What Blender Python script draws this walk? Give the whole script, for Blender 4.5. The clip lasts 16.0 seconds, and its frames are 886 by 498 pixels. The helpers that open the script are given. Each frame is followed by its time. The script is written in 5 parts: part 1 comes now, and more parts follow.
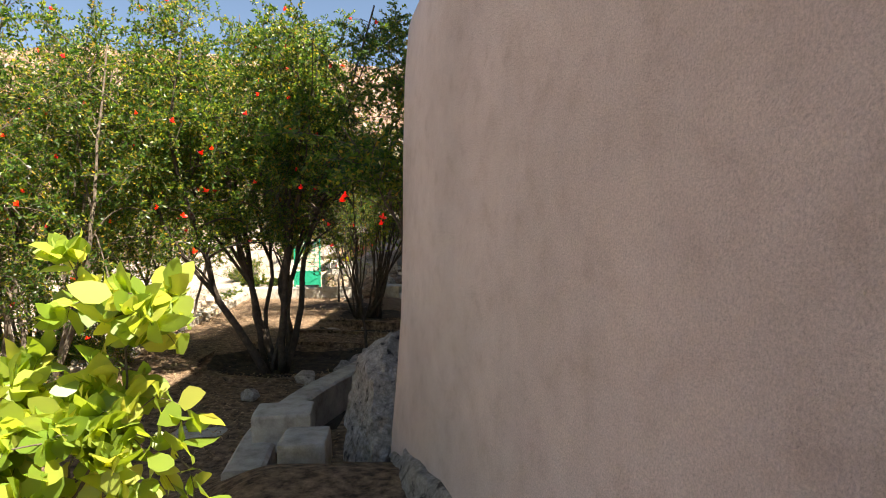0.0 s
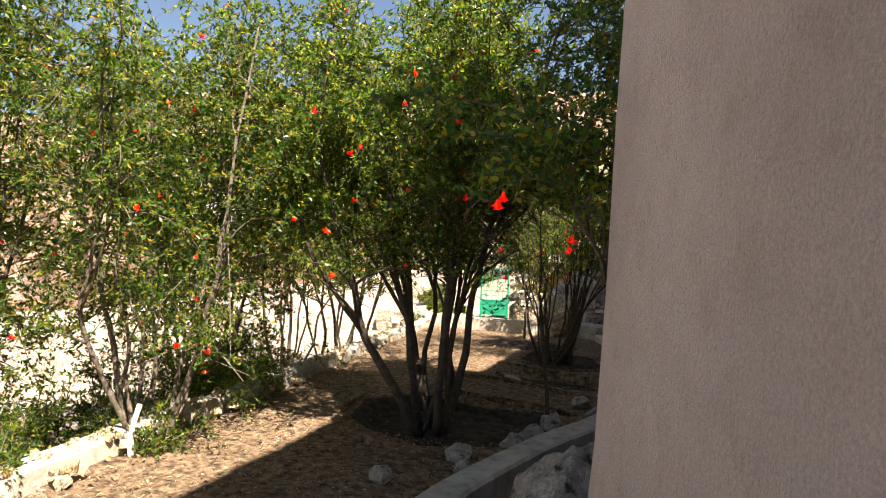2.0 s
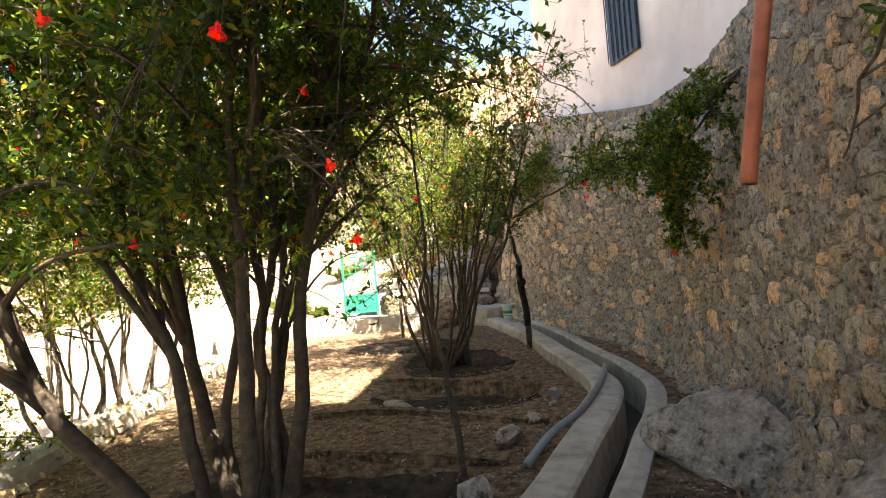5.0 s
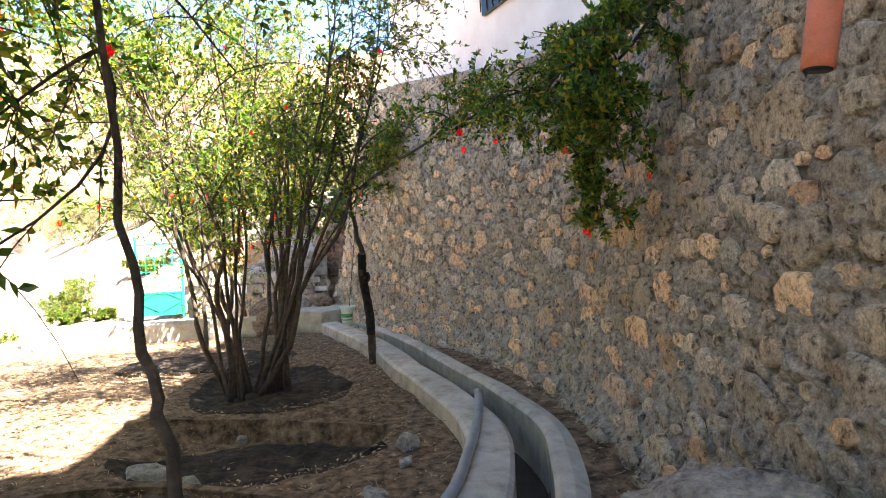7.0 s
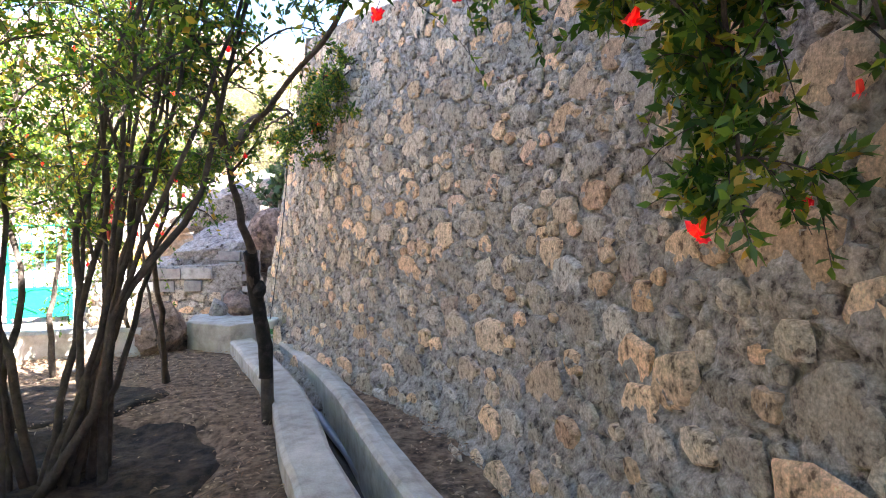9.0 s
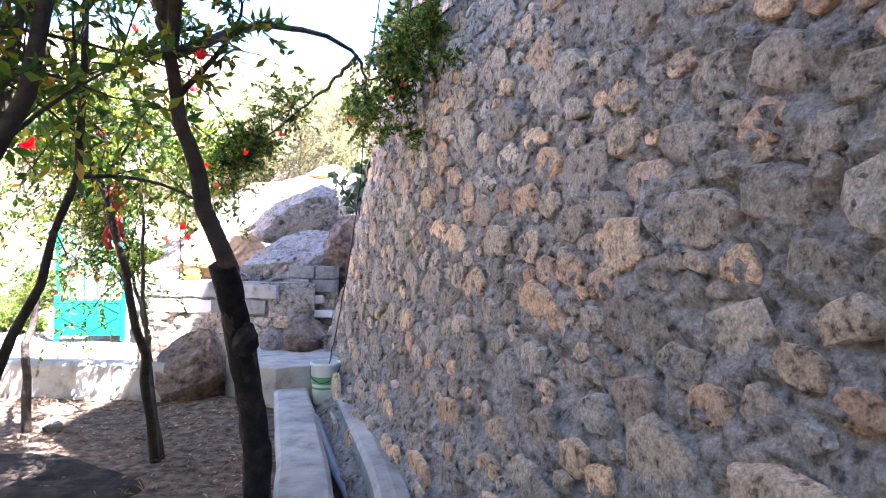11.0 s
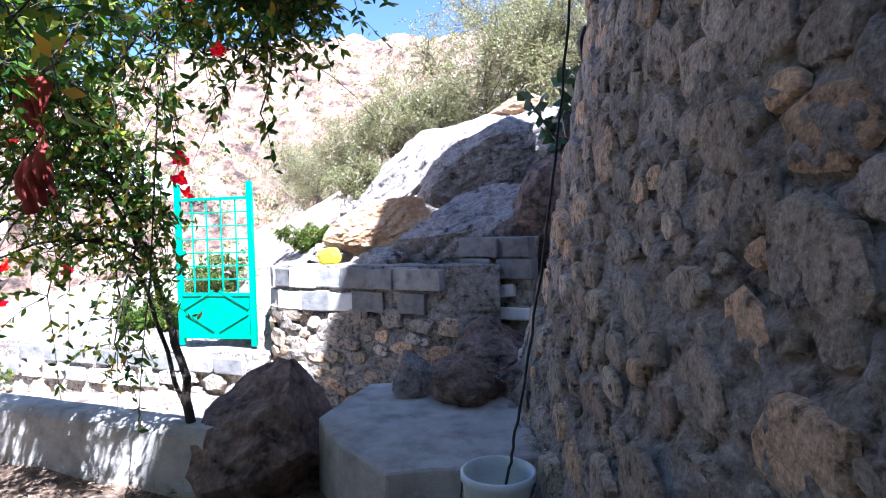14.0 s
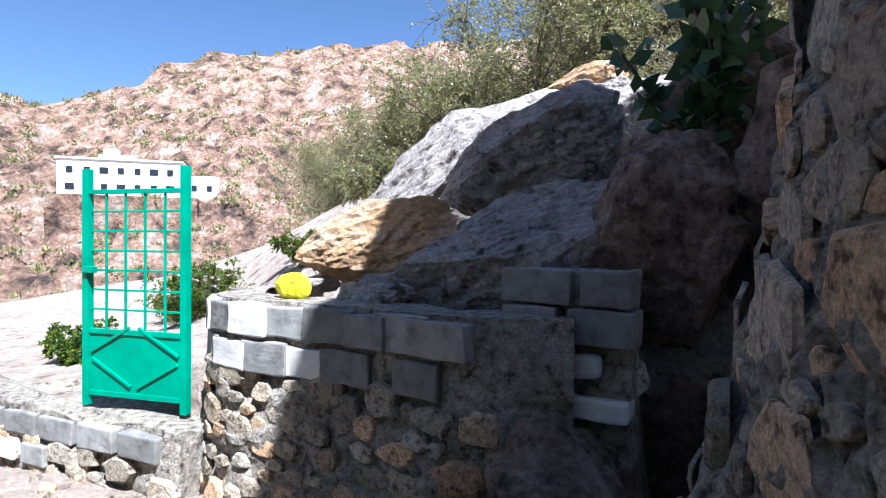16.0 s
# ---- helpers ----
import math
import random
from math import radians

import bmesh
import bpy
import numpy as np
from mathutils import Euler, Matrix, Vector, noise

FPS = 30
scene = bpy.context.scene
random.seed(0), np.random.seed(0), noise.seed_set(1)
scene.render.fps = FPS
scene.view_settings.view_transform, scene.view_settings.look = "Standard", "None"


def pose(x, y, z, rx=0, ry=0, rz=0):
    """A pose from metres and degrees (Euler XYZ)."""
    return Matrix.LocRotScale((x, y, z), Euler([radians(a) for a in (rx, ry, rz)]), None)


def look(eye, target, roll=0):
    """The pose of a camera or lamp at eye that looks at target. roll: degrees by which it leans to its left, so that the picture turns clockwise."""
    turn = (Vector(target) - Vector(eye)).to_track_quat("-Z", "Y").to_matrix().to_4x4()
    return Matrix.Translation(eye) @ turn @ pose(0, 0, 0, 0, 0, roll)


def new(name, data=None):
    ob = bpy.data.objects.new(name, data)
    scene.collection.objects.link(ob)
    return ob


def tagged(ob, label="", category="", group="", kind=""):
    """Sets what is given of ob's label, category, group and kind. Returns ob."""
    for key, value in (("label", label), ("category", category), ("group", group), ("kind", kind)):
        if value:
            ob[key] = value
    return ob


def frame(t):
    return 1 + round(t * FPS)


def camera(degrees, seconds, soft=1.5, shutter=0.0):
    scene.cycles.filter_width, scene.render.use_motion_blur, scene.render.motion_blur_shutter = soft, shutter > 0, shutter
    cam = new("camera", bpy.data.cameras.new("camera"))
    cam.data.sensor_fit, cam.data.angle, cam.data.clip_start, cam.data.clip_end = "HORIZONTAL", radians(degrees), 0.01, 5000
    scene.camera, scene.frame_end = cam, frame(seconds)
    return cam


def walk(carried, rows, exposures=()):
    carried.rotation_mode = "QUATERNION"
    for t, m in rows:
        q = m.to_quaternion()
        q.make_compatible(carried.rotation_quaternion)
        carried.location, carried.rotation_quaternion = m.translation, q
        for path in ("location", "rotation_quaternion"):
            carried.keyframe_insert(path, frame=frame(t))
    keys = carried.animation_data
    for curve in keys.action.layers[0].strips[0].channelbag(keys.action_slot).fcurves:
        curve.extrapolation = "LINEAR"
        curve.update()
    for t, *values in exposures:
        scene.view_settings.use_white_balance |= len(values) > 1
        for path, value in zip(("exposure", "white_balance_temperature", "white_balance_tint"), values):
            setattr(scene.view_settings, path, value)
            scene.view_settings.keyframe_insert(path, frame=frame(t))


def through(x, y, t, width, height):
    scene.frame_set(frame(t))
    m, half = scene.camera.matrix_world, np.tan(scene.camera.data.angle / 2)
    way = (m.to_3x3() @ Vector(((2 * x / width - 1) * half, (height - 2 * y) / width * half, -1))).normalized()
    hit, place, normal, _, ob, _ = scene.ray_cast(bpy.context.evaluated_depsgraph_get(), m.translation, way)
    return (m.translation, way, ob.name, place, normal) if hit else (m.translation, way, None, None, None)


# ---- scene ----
cam = camera(75.3, 16.0, soft=1.0)
PATH = [
    (0.0, 0.020, -0.063, 1.885, 88.79, 0.60, 0.04),
    (0.5, 0.036, 0.490, 1.899, 89.28, 0.16, 5.28),
    (1.0, 0.033, 1.046, 1.914, 90.01, 0.20, 12.15),
    (1.5, -0.023, 1.533, 1.935, 91.25, -1.14, 17.48),
    (2.0, -0.150, 2.126, 1.938, 91.15, -2.66, 19.62),
    (2.5, -0.284, 2.740, 1.913, 90.58, -1.24, 20.66),
    (3.0, -0.415, 3.281, 1.872, 89.87, 1.11, 19.33),
    (3.5, -0.517, 3.825, 1.836, 89.92, 3.82, 17.16),
    (4.0, -0.678, 4.408, 1.803, 89.72, 5.17, 13.82),
    (6.5, -0.911, 7.076, 1.502, 91.00, 3.17, -5.22),
    (7.0, -0.781, 7.778, 1.461, 89.28, 2.99, -8.90),
    (7.5, -0.617, 8.430, 1.456, 87.69, 2.24, -11.16),
    (8.0, -0.401, 9.107, 1.475, 87.31, 1.10, -12.38),
    (10.5, 0.211, 12.232, 1.464, 90.89, -0.73, -3.26),
    (11.0, 0.166, 12.891, 1.405, 90.74, -0.93, -0.06),
    (11.5, 0.151, 13.525, 1.401, 89.47, 0.93, 3.44),
    (12.0, 0.080, 14.100, 1.366, 87.65, 2.67, 8.96),
    (12.5, -0.058, 14.723, 1.320, 87.04, 3.61, 15.09),
    (13.0, -0.103, 15.247, 1.341, 88.08, 3.18, 19.29),
    (13.5, -0.205, 15.775, 1.293, 88.73, 1.44, 20.68),
    (14.0, -0.347, 16.305, 1.307, 88.14, 1.56, 20.55),
    (14.5, -0.506, 16.880, 1.339, 88.41, 1.11, 20.45),
    (15.0, -0.705, 17.421, 1.350, 89.29, 0.95, 21.04),
    (15.5, -0.902, 17.971, 1.322, 89.33, 0.48, 22.31),
    (16.0, -1.138, 18.470, 1.374, 89.20, -0.49, 24.06),
]
EXPOSURES = [(0.0, 1.95, 7300, 9), (2.5, 1.95, 7500, 11), (3.5, 2.5, 8100, 11), (4.2, 3.05, 8200, 11), (6.3, 3.4, 7400, 11), (8.0, 4.2, 6400, 13), (10.5, 4.35, 5800, 20), (11.5, 4.0, 5350, 23), (12.0, 3.8, 5250, 23), (13.0, 2.95, 5050, 21), (14.0, 2.55, 5000, 18), (15.0, 2.2, 5100, 12), (16.0, 1.6, 5200, 11)]
walk(cam, [(t, pose(*p)) for t, *p in PATH], EXPOSURES)

# ---- sky and sun ----
SUN_TO = Vector((0.77, -0.64, 0.0)).normalized()
SUN_EL = radians(58)
world = bpy.data.worlds.new("sky")
scene.world = world
world.use_nodes = True
wn = world.node_tree
sky = wn.nodes.new("ShaderNodeTexSky")
sky.sky_type = "NISHITA"
sky.sun_disc = False
sky.sun_elevation = SUN_EL
sky.sun_rotation = math.atan2(SUN_TO.x, SUN_TO.y)
sky.altitude = 1500
wn.nodes["Background"].inputs[1].default_value = 0.055
wn.links.new(sky.outputs[0], wn.nodes["Background"].inputs[0])
sun = new("sun", bpy.data.lights.new("sun", "SUN"))
sun.data.energy = 5.5
sun.data.angle = radians(0.53)
sun.data.color = (1.0, 0.95, 0.87)
sun_way = Vector((SUN_TO.x * math.cos(SUN_EL), SUN_TO.y * math.cos(SUN_EL), math.sin(SUN_EL)))
sun.matrix_world = look(sun_way * 60, (0, 0, 0))

# ---- mesh helpers ----
rng = np.random.default_rng(7)


def mesh_of(name, verts, faces, material, smooth=False):
    me = bpy.data.meshes.new(name)
    me.from_pydata([tuple(v) for v in verts], [], [tuple(f) for f in faces])
    me.materials.append(material)
    if smooth:
        me.polygons.foreach_set("use_smooth", [True] * len(me.polygons))
    me.update()
    return me


def thing(name, label, category, at=(0, 0, 0), group="", kind=""):
    ob = new(name)
    ob.location = at
    return tagged(ob, label, category, group, kind)


def put(name, me, parent=None, label="", m=None):
    """A mesh object at the world pose m, under its parent."""
    ob = new(name, me)
    if parent is not None:
        ob.parent = parent
        ob.matrix_parent_inverse = Matrix.Translation(parent.location).inverted()
    if m is not None:
        ob.matrix_basis = m
    return tagged(ob, label)


def bm_mesh(name, bm, material, smooth=False):
    me = bpy.data.meshes.new(name)
    bm.to_mesh(me)
    bm.free()
    me.materials.append(material)
    if smooth:
        me.polygons.foreach_set("use_smooth", [True] * len(me.polygons))
    return me


def box_bm(bm, m, sx, sy, sz, bevel=0.0):
    """A box with its base centre at m."""
    made = bmesh.ops.create_cube(bm, size=1.0, matrix=m @ Matrix.Translation((0, 0, sz / 2)) @ Matrix.Diagonal((sx, sy, sz, 1)))
    if bevel:
        edges = list({e for v in made["verts"] for e in v.link_edges})
        bmesh.ops.bevel(bm, geom=edges, offset=bevel, segments=2, affect="EDGES", profile=0.6)


def box_mesh(name, m, sx, sy, sz, material, bevel=0.01, rough=0.0, cuts=0):
    bm = bmesh.new()
    box_bm(bm, m, sx, sy, sz, bevel)
    if cuts:
        bmesh.ops.subdivide_edges(bm, edges=bm.edges[:], cuts=cuts, use_grid_fill=True)
    if rough:
        for v in bm.verts:
            v.co += rough * Vector(noise.noise_vector(v.co * 6.0))
    return bm_mesh(name, bm, material)


def spline(points, n):
    """Catmull-Rom through points, n samples evenly in parameter."""
    p = np.array(points, float)
    p = np.vstack([2 * p[0] - p[1], p, 2 * p[-1] - p[-2]])
    out = []
    for u in np.linspace(0, len(p) - 3 - 1e-6, n):
        i = int(u)
        t = u - i
        a, b, c, d = p[i:i + 4]
        out.append(0.5 * (2 * b + (c - a) * t + (2 * a - 5 * b + 4 * c - d) * t * t + (3 * b - a - 3 * c + d) * t ** 3))
    return np.array(out)


def tube_data(path, radii, sides=7, base=0, lump=0.0):
    path = np.asarray(path, float)
    n = len(path)
    tan = np.gradient(path, axis=0)
    tan /= np.linalg.norm(tan, axis=1)[:, None] + 1e-9
    ref = np.array([0.31, 0.87, 0.38])
    a = np.cross(tan, ref)
    a /= np.linalg.norm(a, axis=1)[:, None] + 1e-9
    b = np.cross(tan, a)
    ang = np.linspace(0, 2 * np.pi, sides, endpoint=False)
    r = np.asarray(radii, float)[:, None] * np.ones(sides)
    if lump:
        r = r * (1 + lump * rng.normal(size=r.shape))
    verts = path[:, None] + (np.cos(ang)[None, :, None] * a[:, None] + np.sin(ang)[None, :, None] * b[:, None]) * r[..., None]
    verts = verts.reshape(-1, 3)
    faces = []
    for i in range(n - 1):
        for k in range(sides):
            k2 = (k + 1) % sides
            faces.append((base + i * sides + k, base + i * sides + k2, base + (i + 1) * sides + k2, base + (i + 1) * sides + k))
    faces.append(tuple(base + k for k in range(sides))[::-1])
    faces.append(tuple(base + (n - 1) * sides + k for k in range(sides)))
    return verts, faces


def tube(name, points, r0, r1, material, n=14, sides=8, lump=0.0, wobble=0.0):
    path = spline(points, n)
    if wobble:
        path[1:-1] += rng.normal(scale=wobble, size=(n - 2, 3))
    v, f = tube_data(path, np.linspace(r0, r1, n), sides, 0, lump)
    return mesh_of(name, v, f, material, True)


def rock_mesh(name, size, material, seed, levels=4, rough=0.28, fine=0.07):
    """A broken, faceted boulder of that size, on its origin."""
    bm = bmesh.new()
    bmesh.ops.create_icosphere(bm, subdivisions=levels + 1, radius=1.0)
    local = random.Random(seed)
    planes = [(Vector((local.uniform(-1, 1), local.uniform(-1, 1), local.uniform(-0.8, 1))).normalized(), local.uniform(0.5, 0.8)) for _ in range(13)]
    off = Vector((seed * 3.1, seed * 1.7, seed * 0.9))
    for v in bm.verts:
        c = v.co.copy()
        for nrm, d in planes:
            over = c.dot(nrm) - d
            if over > 0:
                c -= nrm * over
        q = c + off
        c += c.normalized() * (rough * 0.5 * noise.noise(q * 1.4) + fine * (0.5 - abs(noise.noise(q * 3.4))) * 1.6 + fine * 0.7 * (0.4 - abs(noise.noise(q * 7.7))) + fine * 0.35 * noise.noise(q * 16))
        v.co = Vector((c.x * size[0], c.y * size[1], c.z * size[2])) * 1.25
    return bm_mesh(name, bm, material, False)


# ---- materials ----
def ramp(nt, stops, fac):
    node = nt.nodes.new("ShaderNodeValToRGB")
    el = node.color_ramp.elements
    while len(el) < len(stops):
        el.new(0.5)
    for e, (at, col) in zip(el, stops):
        e.position, e.color = at, (*col, 1)
    nt.links.new(fac, node.inputs[0])
    return node.outputs[0]


def noise_node(nt, where, scale, detail=6.0, rough=0.6):
    node = nt.nodes.new("ShaderNodeTexNoise")
    node.inputs["Scale"].default_value, node.inputs["Detail"].default_value, node.inputs["Roughness"].default_value = scale, detail, rough
    nt.links.new(where, node.inputs["Vector"])
    return node.outputs["Fac"]


def maths(nt, op, a, b):
    node = nt.nodes.new("ShaderNodeMath")
    node.operation = op
    for k, v in enumerate((a, b)):
        if isinstance(v, (int, float)):
            node.inputs[k].default_value = v
        else:
            nt.links.new(v, node.inputs[k])
    return node.outputs[0]


def tint(nt, col, hue, sat, val):
    node = nt.nodes.new("ShaderNodeHueSaturation")
    for key, v in (("Hue", hue), ("Saturation", sat), ("Value", val)):
        if isinstance(v, (int, float)):
            node.inputs[key].default_value = v
        else:
            nt.links.new(v, node.inputs[key])
    nt.links.new(col, node.inputs["Color"])
    return node.outputs[0]


def surface(name, stops, scale=5.0, rough=0.85, bump=0.5, relief=30.0, cracks=0.0, vary="", spread=0.5, patch=0.9, metal=0.0, depth=0.02, mix=None, grit=0.5):
    """A grainy surface: colour stops over noise, larger patches, relief, and variation by piece (vary: object or island)."""
    m = bpy.data.materials.new(name)
    m.use_nodes = True
    nt = m.node_tree
    p = nt.nodes["Principled BSDF"]
    where = nt.nodes.new("ShaderNodeNewGeometry").outputs["Position"]
    col = ramp(nt, stops, noise_node(nt, where, scale, 8, 0.65))
    big = noise_node(nt, where, patch, 3, 0.5)
    val = maths(nt, "ADD", maths(nt, "MULTIPLY", big, 0.7), 0.65)
    grain = noise_node(nt, where, relief * 2.3, 3, 0.7)
    val = maths(nt, "MULTIPLY", val, maths(nt, "MAXIMUM", maths(nt, "ADD", maths(nt, "MULTIPLY", grain, grit), 1 - grit / 2), 0.15))
    if vary:
        if vary == "object":
            r = nt.nodes.new("ShaderNodeObjectInfo").outputs["Random"]
        else:
            r = nt.nodes.new("ShaderNodeNewGeometry").outputs["Random Per Island"]
        if mix:
            other = ramp(nt, mix, r)
            mx = nt.nodes.new("ShaderNodeMix")
            mx.data_type, mx.blend_type = "RGBA", "MULTIPLY"
            mx.inputs[0].default_value = 1.0
            nt.links.new(col, mx.inputs[6])
            nt.links.new(other, mx.inputs[7])
            col = mx.outputs[2]
        r2 = maths(nt, "FRACT", maths(nt, "MULTIPLY", r, 17.3), 0.0)
        val = maths(nt, "MULTIPLY", val, maths(nt, "ADD", maths(nt, "MULTIPLY", r2, spread), 1 - spread / 2))
    nt.links.new(tint(nt, col, 0.5, 1.0, val), p.inputs["Base Color"])
    p.inputs["Roughness"].default_value, p.inputs["Metallic"].default_value = rough, metal
    p.inputs["Specular IOR Level"].default_value = 0.3
    high = noise_node(nt, where, relief, 8, 0.7)
    if cracks:
        vor = nt.nodes.new("ShaderNodeTexVoronoi")
        vor.feature = "DISTANCE_TO_EDGE"
        vor.inputs["Scale"].default_value = cracks
        nt.links.new(where, vor.inputs["Vector"])
        edge = maths(nt, "MINIMUM", maths(nt, "MULTIPLY", vor.outputs["Distance"], 6.0), 1.0)
        high = maths(nt, "ADD", high, maths(nt, "MULTIPLY", edge, 0.7))
    b = nt.nodes.new("ShaderNodeBump")
    b.inputs["Strength"].default_value, b.inputs["Distance"].default_value = bump, depth
    nt.links.new(high, b.inputs["Height"])
    nt.links.new(b.outputs[0], p.inputs["Normal"])
    return m


def leaf_material(name, stops, through=0.45, gloss=0.35):
    m = bpy.data.materials.new(name)
    m.use_nodes = True
    nt = m.node_tree
    nt.nodes.remove(nt.nodes["Principled BSDF"])
    geo = nt.nodes.new("ShaderNodeNewGeometry")
    col = ramp(nt, stops, geo.outputs["Random Per Island"])
    big = noise_node(nt, geo.outputs["Position"], 1.1, 2, 0.5)
    col = tint(nt, col, 0.5, 1.0, maths(nt, "ADD", maths(nt, "MULTIPLY", big, 0.8), 0.6))
    d = nt.nodes.new("ShaderNodeBsdfPrincipled")
    d.inputs["Roughness"].default_value = gloss
    d.inputs["Specular IOR Level"].default_value = 0.35
    nt.links.new(col, d.inputs["Base Color"])
    t = nt.nodes.new("ShaderNodeBsdfTranslucent")
    nt.links.new(tint(nt, col, 0.47, 1.1, 2.7), t.inputs["Color"])
    mx = nt.nodes.new("ShaderNodeMixShader")
    mx.inputs[0].default_value = through
    nt.links.new(d.outputs[0], mx.inputs[1])
    nt.links.new(t.outputs[0], mx.inputs[2])
    nt.links.new(mx.outputs[0], nt.nodes["Material Output"].inputs["Surface"])
    return m


def plain(name, col, rough=0.5, metal=0.0, wear=0.25, relief=60.0):
    dark = tuple(c * (1 - wear) for c in col)
    return surface(name, [(0.3, dark), (0.6, col)], 9.0, rough, 0.15, relief, patch=2.0, metal=metal, depth=0.004)


SOIL = surface("dry_soil", [(0.36, (0.045, 0.028, 0.017)), (0.5, (0.17, 0.112, 0.07)), (0.7, (0.36, 0.25, 0.165))], 11, 0.95, 1.0, 26, patch=0.6, depth=0.04)
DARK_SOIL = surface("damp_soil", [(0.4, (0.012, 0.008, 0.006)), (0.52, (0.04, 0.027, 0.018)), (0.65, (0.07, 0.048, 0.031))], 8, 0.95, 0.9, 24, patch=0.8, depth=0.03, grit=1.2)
PALE_EARTH = surface("pale_earth", [(0.34, (0.15, 0.11, 0.083)), (0.43, (0.36, 0.285, 0.225)), (0.56, (0.43, 0.355, 0.29)), (0.74, (0.54, 0.47, 0.4))], 3, 0.95, 1.0, 7, patch=0.2, depth=0.12, grit=1.4)
CONCRETE = surface("old_concrete", [(0.3, (0.23, 0.205, 0.17)), (0.48, (0.37, 0.34, 0.295)), (0.6, (0.43, 0.4, 0.35)), (0.8, (0.52, 0.49, 0.44))], 6, 0.88, 0.7, 40, patch=1.1, depth=0.012)
MORTAR = surface("rubble_mortar", [(0.35, (0.075, 0.06, 0.048)), (0.43, (0.27, 0.23, 0.185)), (0.53, (0.39, 0.342, 0.28)), (0.63, (0.49, 0.435, 0.365)), (0.8, (0.6, 0.55, 0.48))], 17, 0.95, 1.0, 34, patch=1.3, depth=0.05, grit=1.8)
STONE_MIX = [(0.0, (0.66, 0.64, 0.6)), (0.34, (0.9, 0.85, 0.77)), (0.5, (0.95, 0.88, 0.78)), (0.62, (1.2, 0.99, 0.76)), (0.72, (1.3, 1.0, 0.72)), (0.78, (1.12, 0.82, 0.62)), (0.84, (0.8, 0.81, 0.82)), (1.0, (1.05, 0.98, 0.88))]
STONE_STOPS = [(0.36, (0.14, 0.11, 0.085)), (0.43, (0.42, 0.36, 0.285)), (0.52, (0.56, 0.49, 0.395)), (0.62, (0.63, 0.56, 0.46)), (0.8, (0.7, 0.635, 0.54))]
STONE = surface("wall_stone", STONE_STOPS, 22, 0.9, 1.0, 34, vary="object", spread=0.5, mix=STONE_MIX, patch=2.2, depth=0.04, grit=1.9)
STONE_J = surface("wall_stone_rest", STONE_STOPS, 22, 0.9, 1.0, 34, vary="island", spread=0.5, mix=STONE_MIX, patch=2.2, depth=0.04, grit=1.9)
ROCK = surface("grey_rock", [(0.35, (0.08, 0.065, 0.055)), (0.44, (0.33, 0.29, 0.255)), (0.58, (0.45, 0.4, 0.355)), (0.8, (0.6, 0.55, 0.49))], 9, 0.9, 1.0, 14, patch=0.8, depth=0.08, grit=1.8)
ORANGE_ROCK = surface("ochre_rock", [(0.3, (0.28, 0.18, 0.1)), (0.45, (0.5, 0.31, 0.16)), (0.58, (0.55, 0.4, 0.26)), (0.8, (0.62, 0.53, 0.44))], 3.0, 0.88, 1.0, 9, patch=1.2, depth=0.07, grit=1.4)
BROWN_ROCK = surface("brown_rock", [(0.34, (0.04, 0.028, 0.02)), (0.46, (0.22, 0.15, 0.11)), (0.6, (0.36, 0.255, 0.19)), (0.8, (0.46, 0.36, 0.29))], 6, 0.9, 1.0, 12, patch=1.4, depth=0.09, grit=1.6)
PLASTER = surface("pink_plaster", [(0.28, (0.62, 0.5, 0.455)), (0.46, (0.7, 0.58, 0.54)), (0.75, (0.76, 0.645, 0.605))], 7.0, 0.92, 1.0, 70, patch=0.9, depth=0.02, grit=0.9)
WHITE_WALL = surface("white_render", [(0.3, (0.66, 0.6, 0.58)), (0.7, (0.8, 0.75, 0.72))], 1.8, 0.9, 0.3, 40, patch=0.5, depth=0.008)
BLOCK = surface("concrete_block", [(0.3, (0.13, 0.125, 0.115)), (0.5, (0.24, 0.23, 0.21)), (0.7, (0.31, 0.295, 0.27))], 9, 0.95, 0.6, 60, vary="object", spread=0.5, depth=0.008)
BLOCK_PALE = surface("pale_block", [(0.25, (0.5, 0.47, 0.43)), (0.7, (0.68, 0.65, 0.6))], 9, 0.95, 0.5, 60, vary="object", spread=0.25, depth=0.008)
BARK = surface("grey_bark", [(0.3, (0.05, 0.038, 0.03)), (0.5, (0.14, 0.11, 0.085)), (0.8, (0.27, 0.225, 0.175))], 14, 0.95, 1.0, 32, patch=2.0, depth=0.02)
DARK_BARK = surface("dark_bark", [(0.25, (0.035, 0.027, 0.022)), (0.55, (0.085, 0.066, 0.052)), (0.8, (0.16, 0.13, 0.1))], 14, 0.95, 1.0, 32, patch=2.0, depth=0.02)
BLACK_BARK = surface("blackened_bark", [(0.35, (0.008, 0.007, 0.006)), (0.55, (0.022, 0.018, 0.016)), (0.75, (0.07, 0.058, 0.048))], 18, 0.9, 1.0, 36, patch=3.0, depth=0.015)
LEAF = leaf_material("pomegranate_leaf", [(0.0, (0.014, 0.045, 0.009)), (0.4, (0.036, 0.088, 0.016)), (0.72, (0.085, 0.15, 0.024)), (0.92, (0.2, 0.21, 0.034)), (1.0, (0.32, 0.22, 0.04))], 0.5)
LEAF_BRIGHT = leaf_material("broad_leaf", [(0.0, (0.13, 0.21, 0.03)), (0.6, (0.22, 0.3, 0.055)), (1.0, (0.36, 0.38, 0.08))], 0.5)
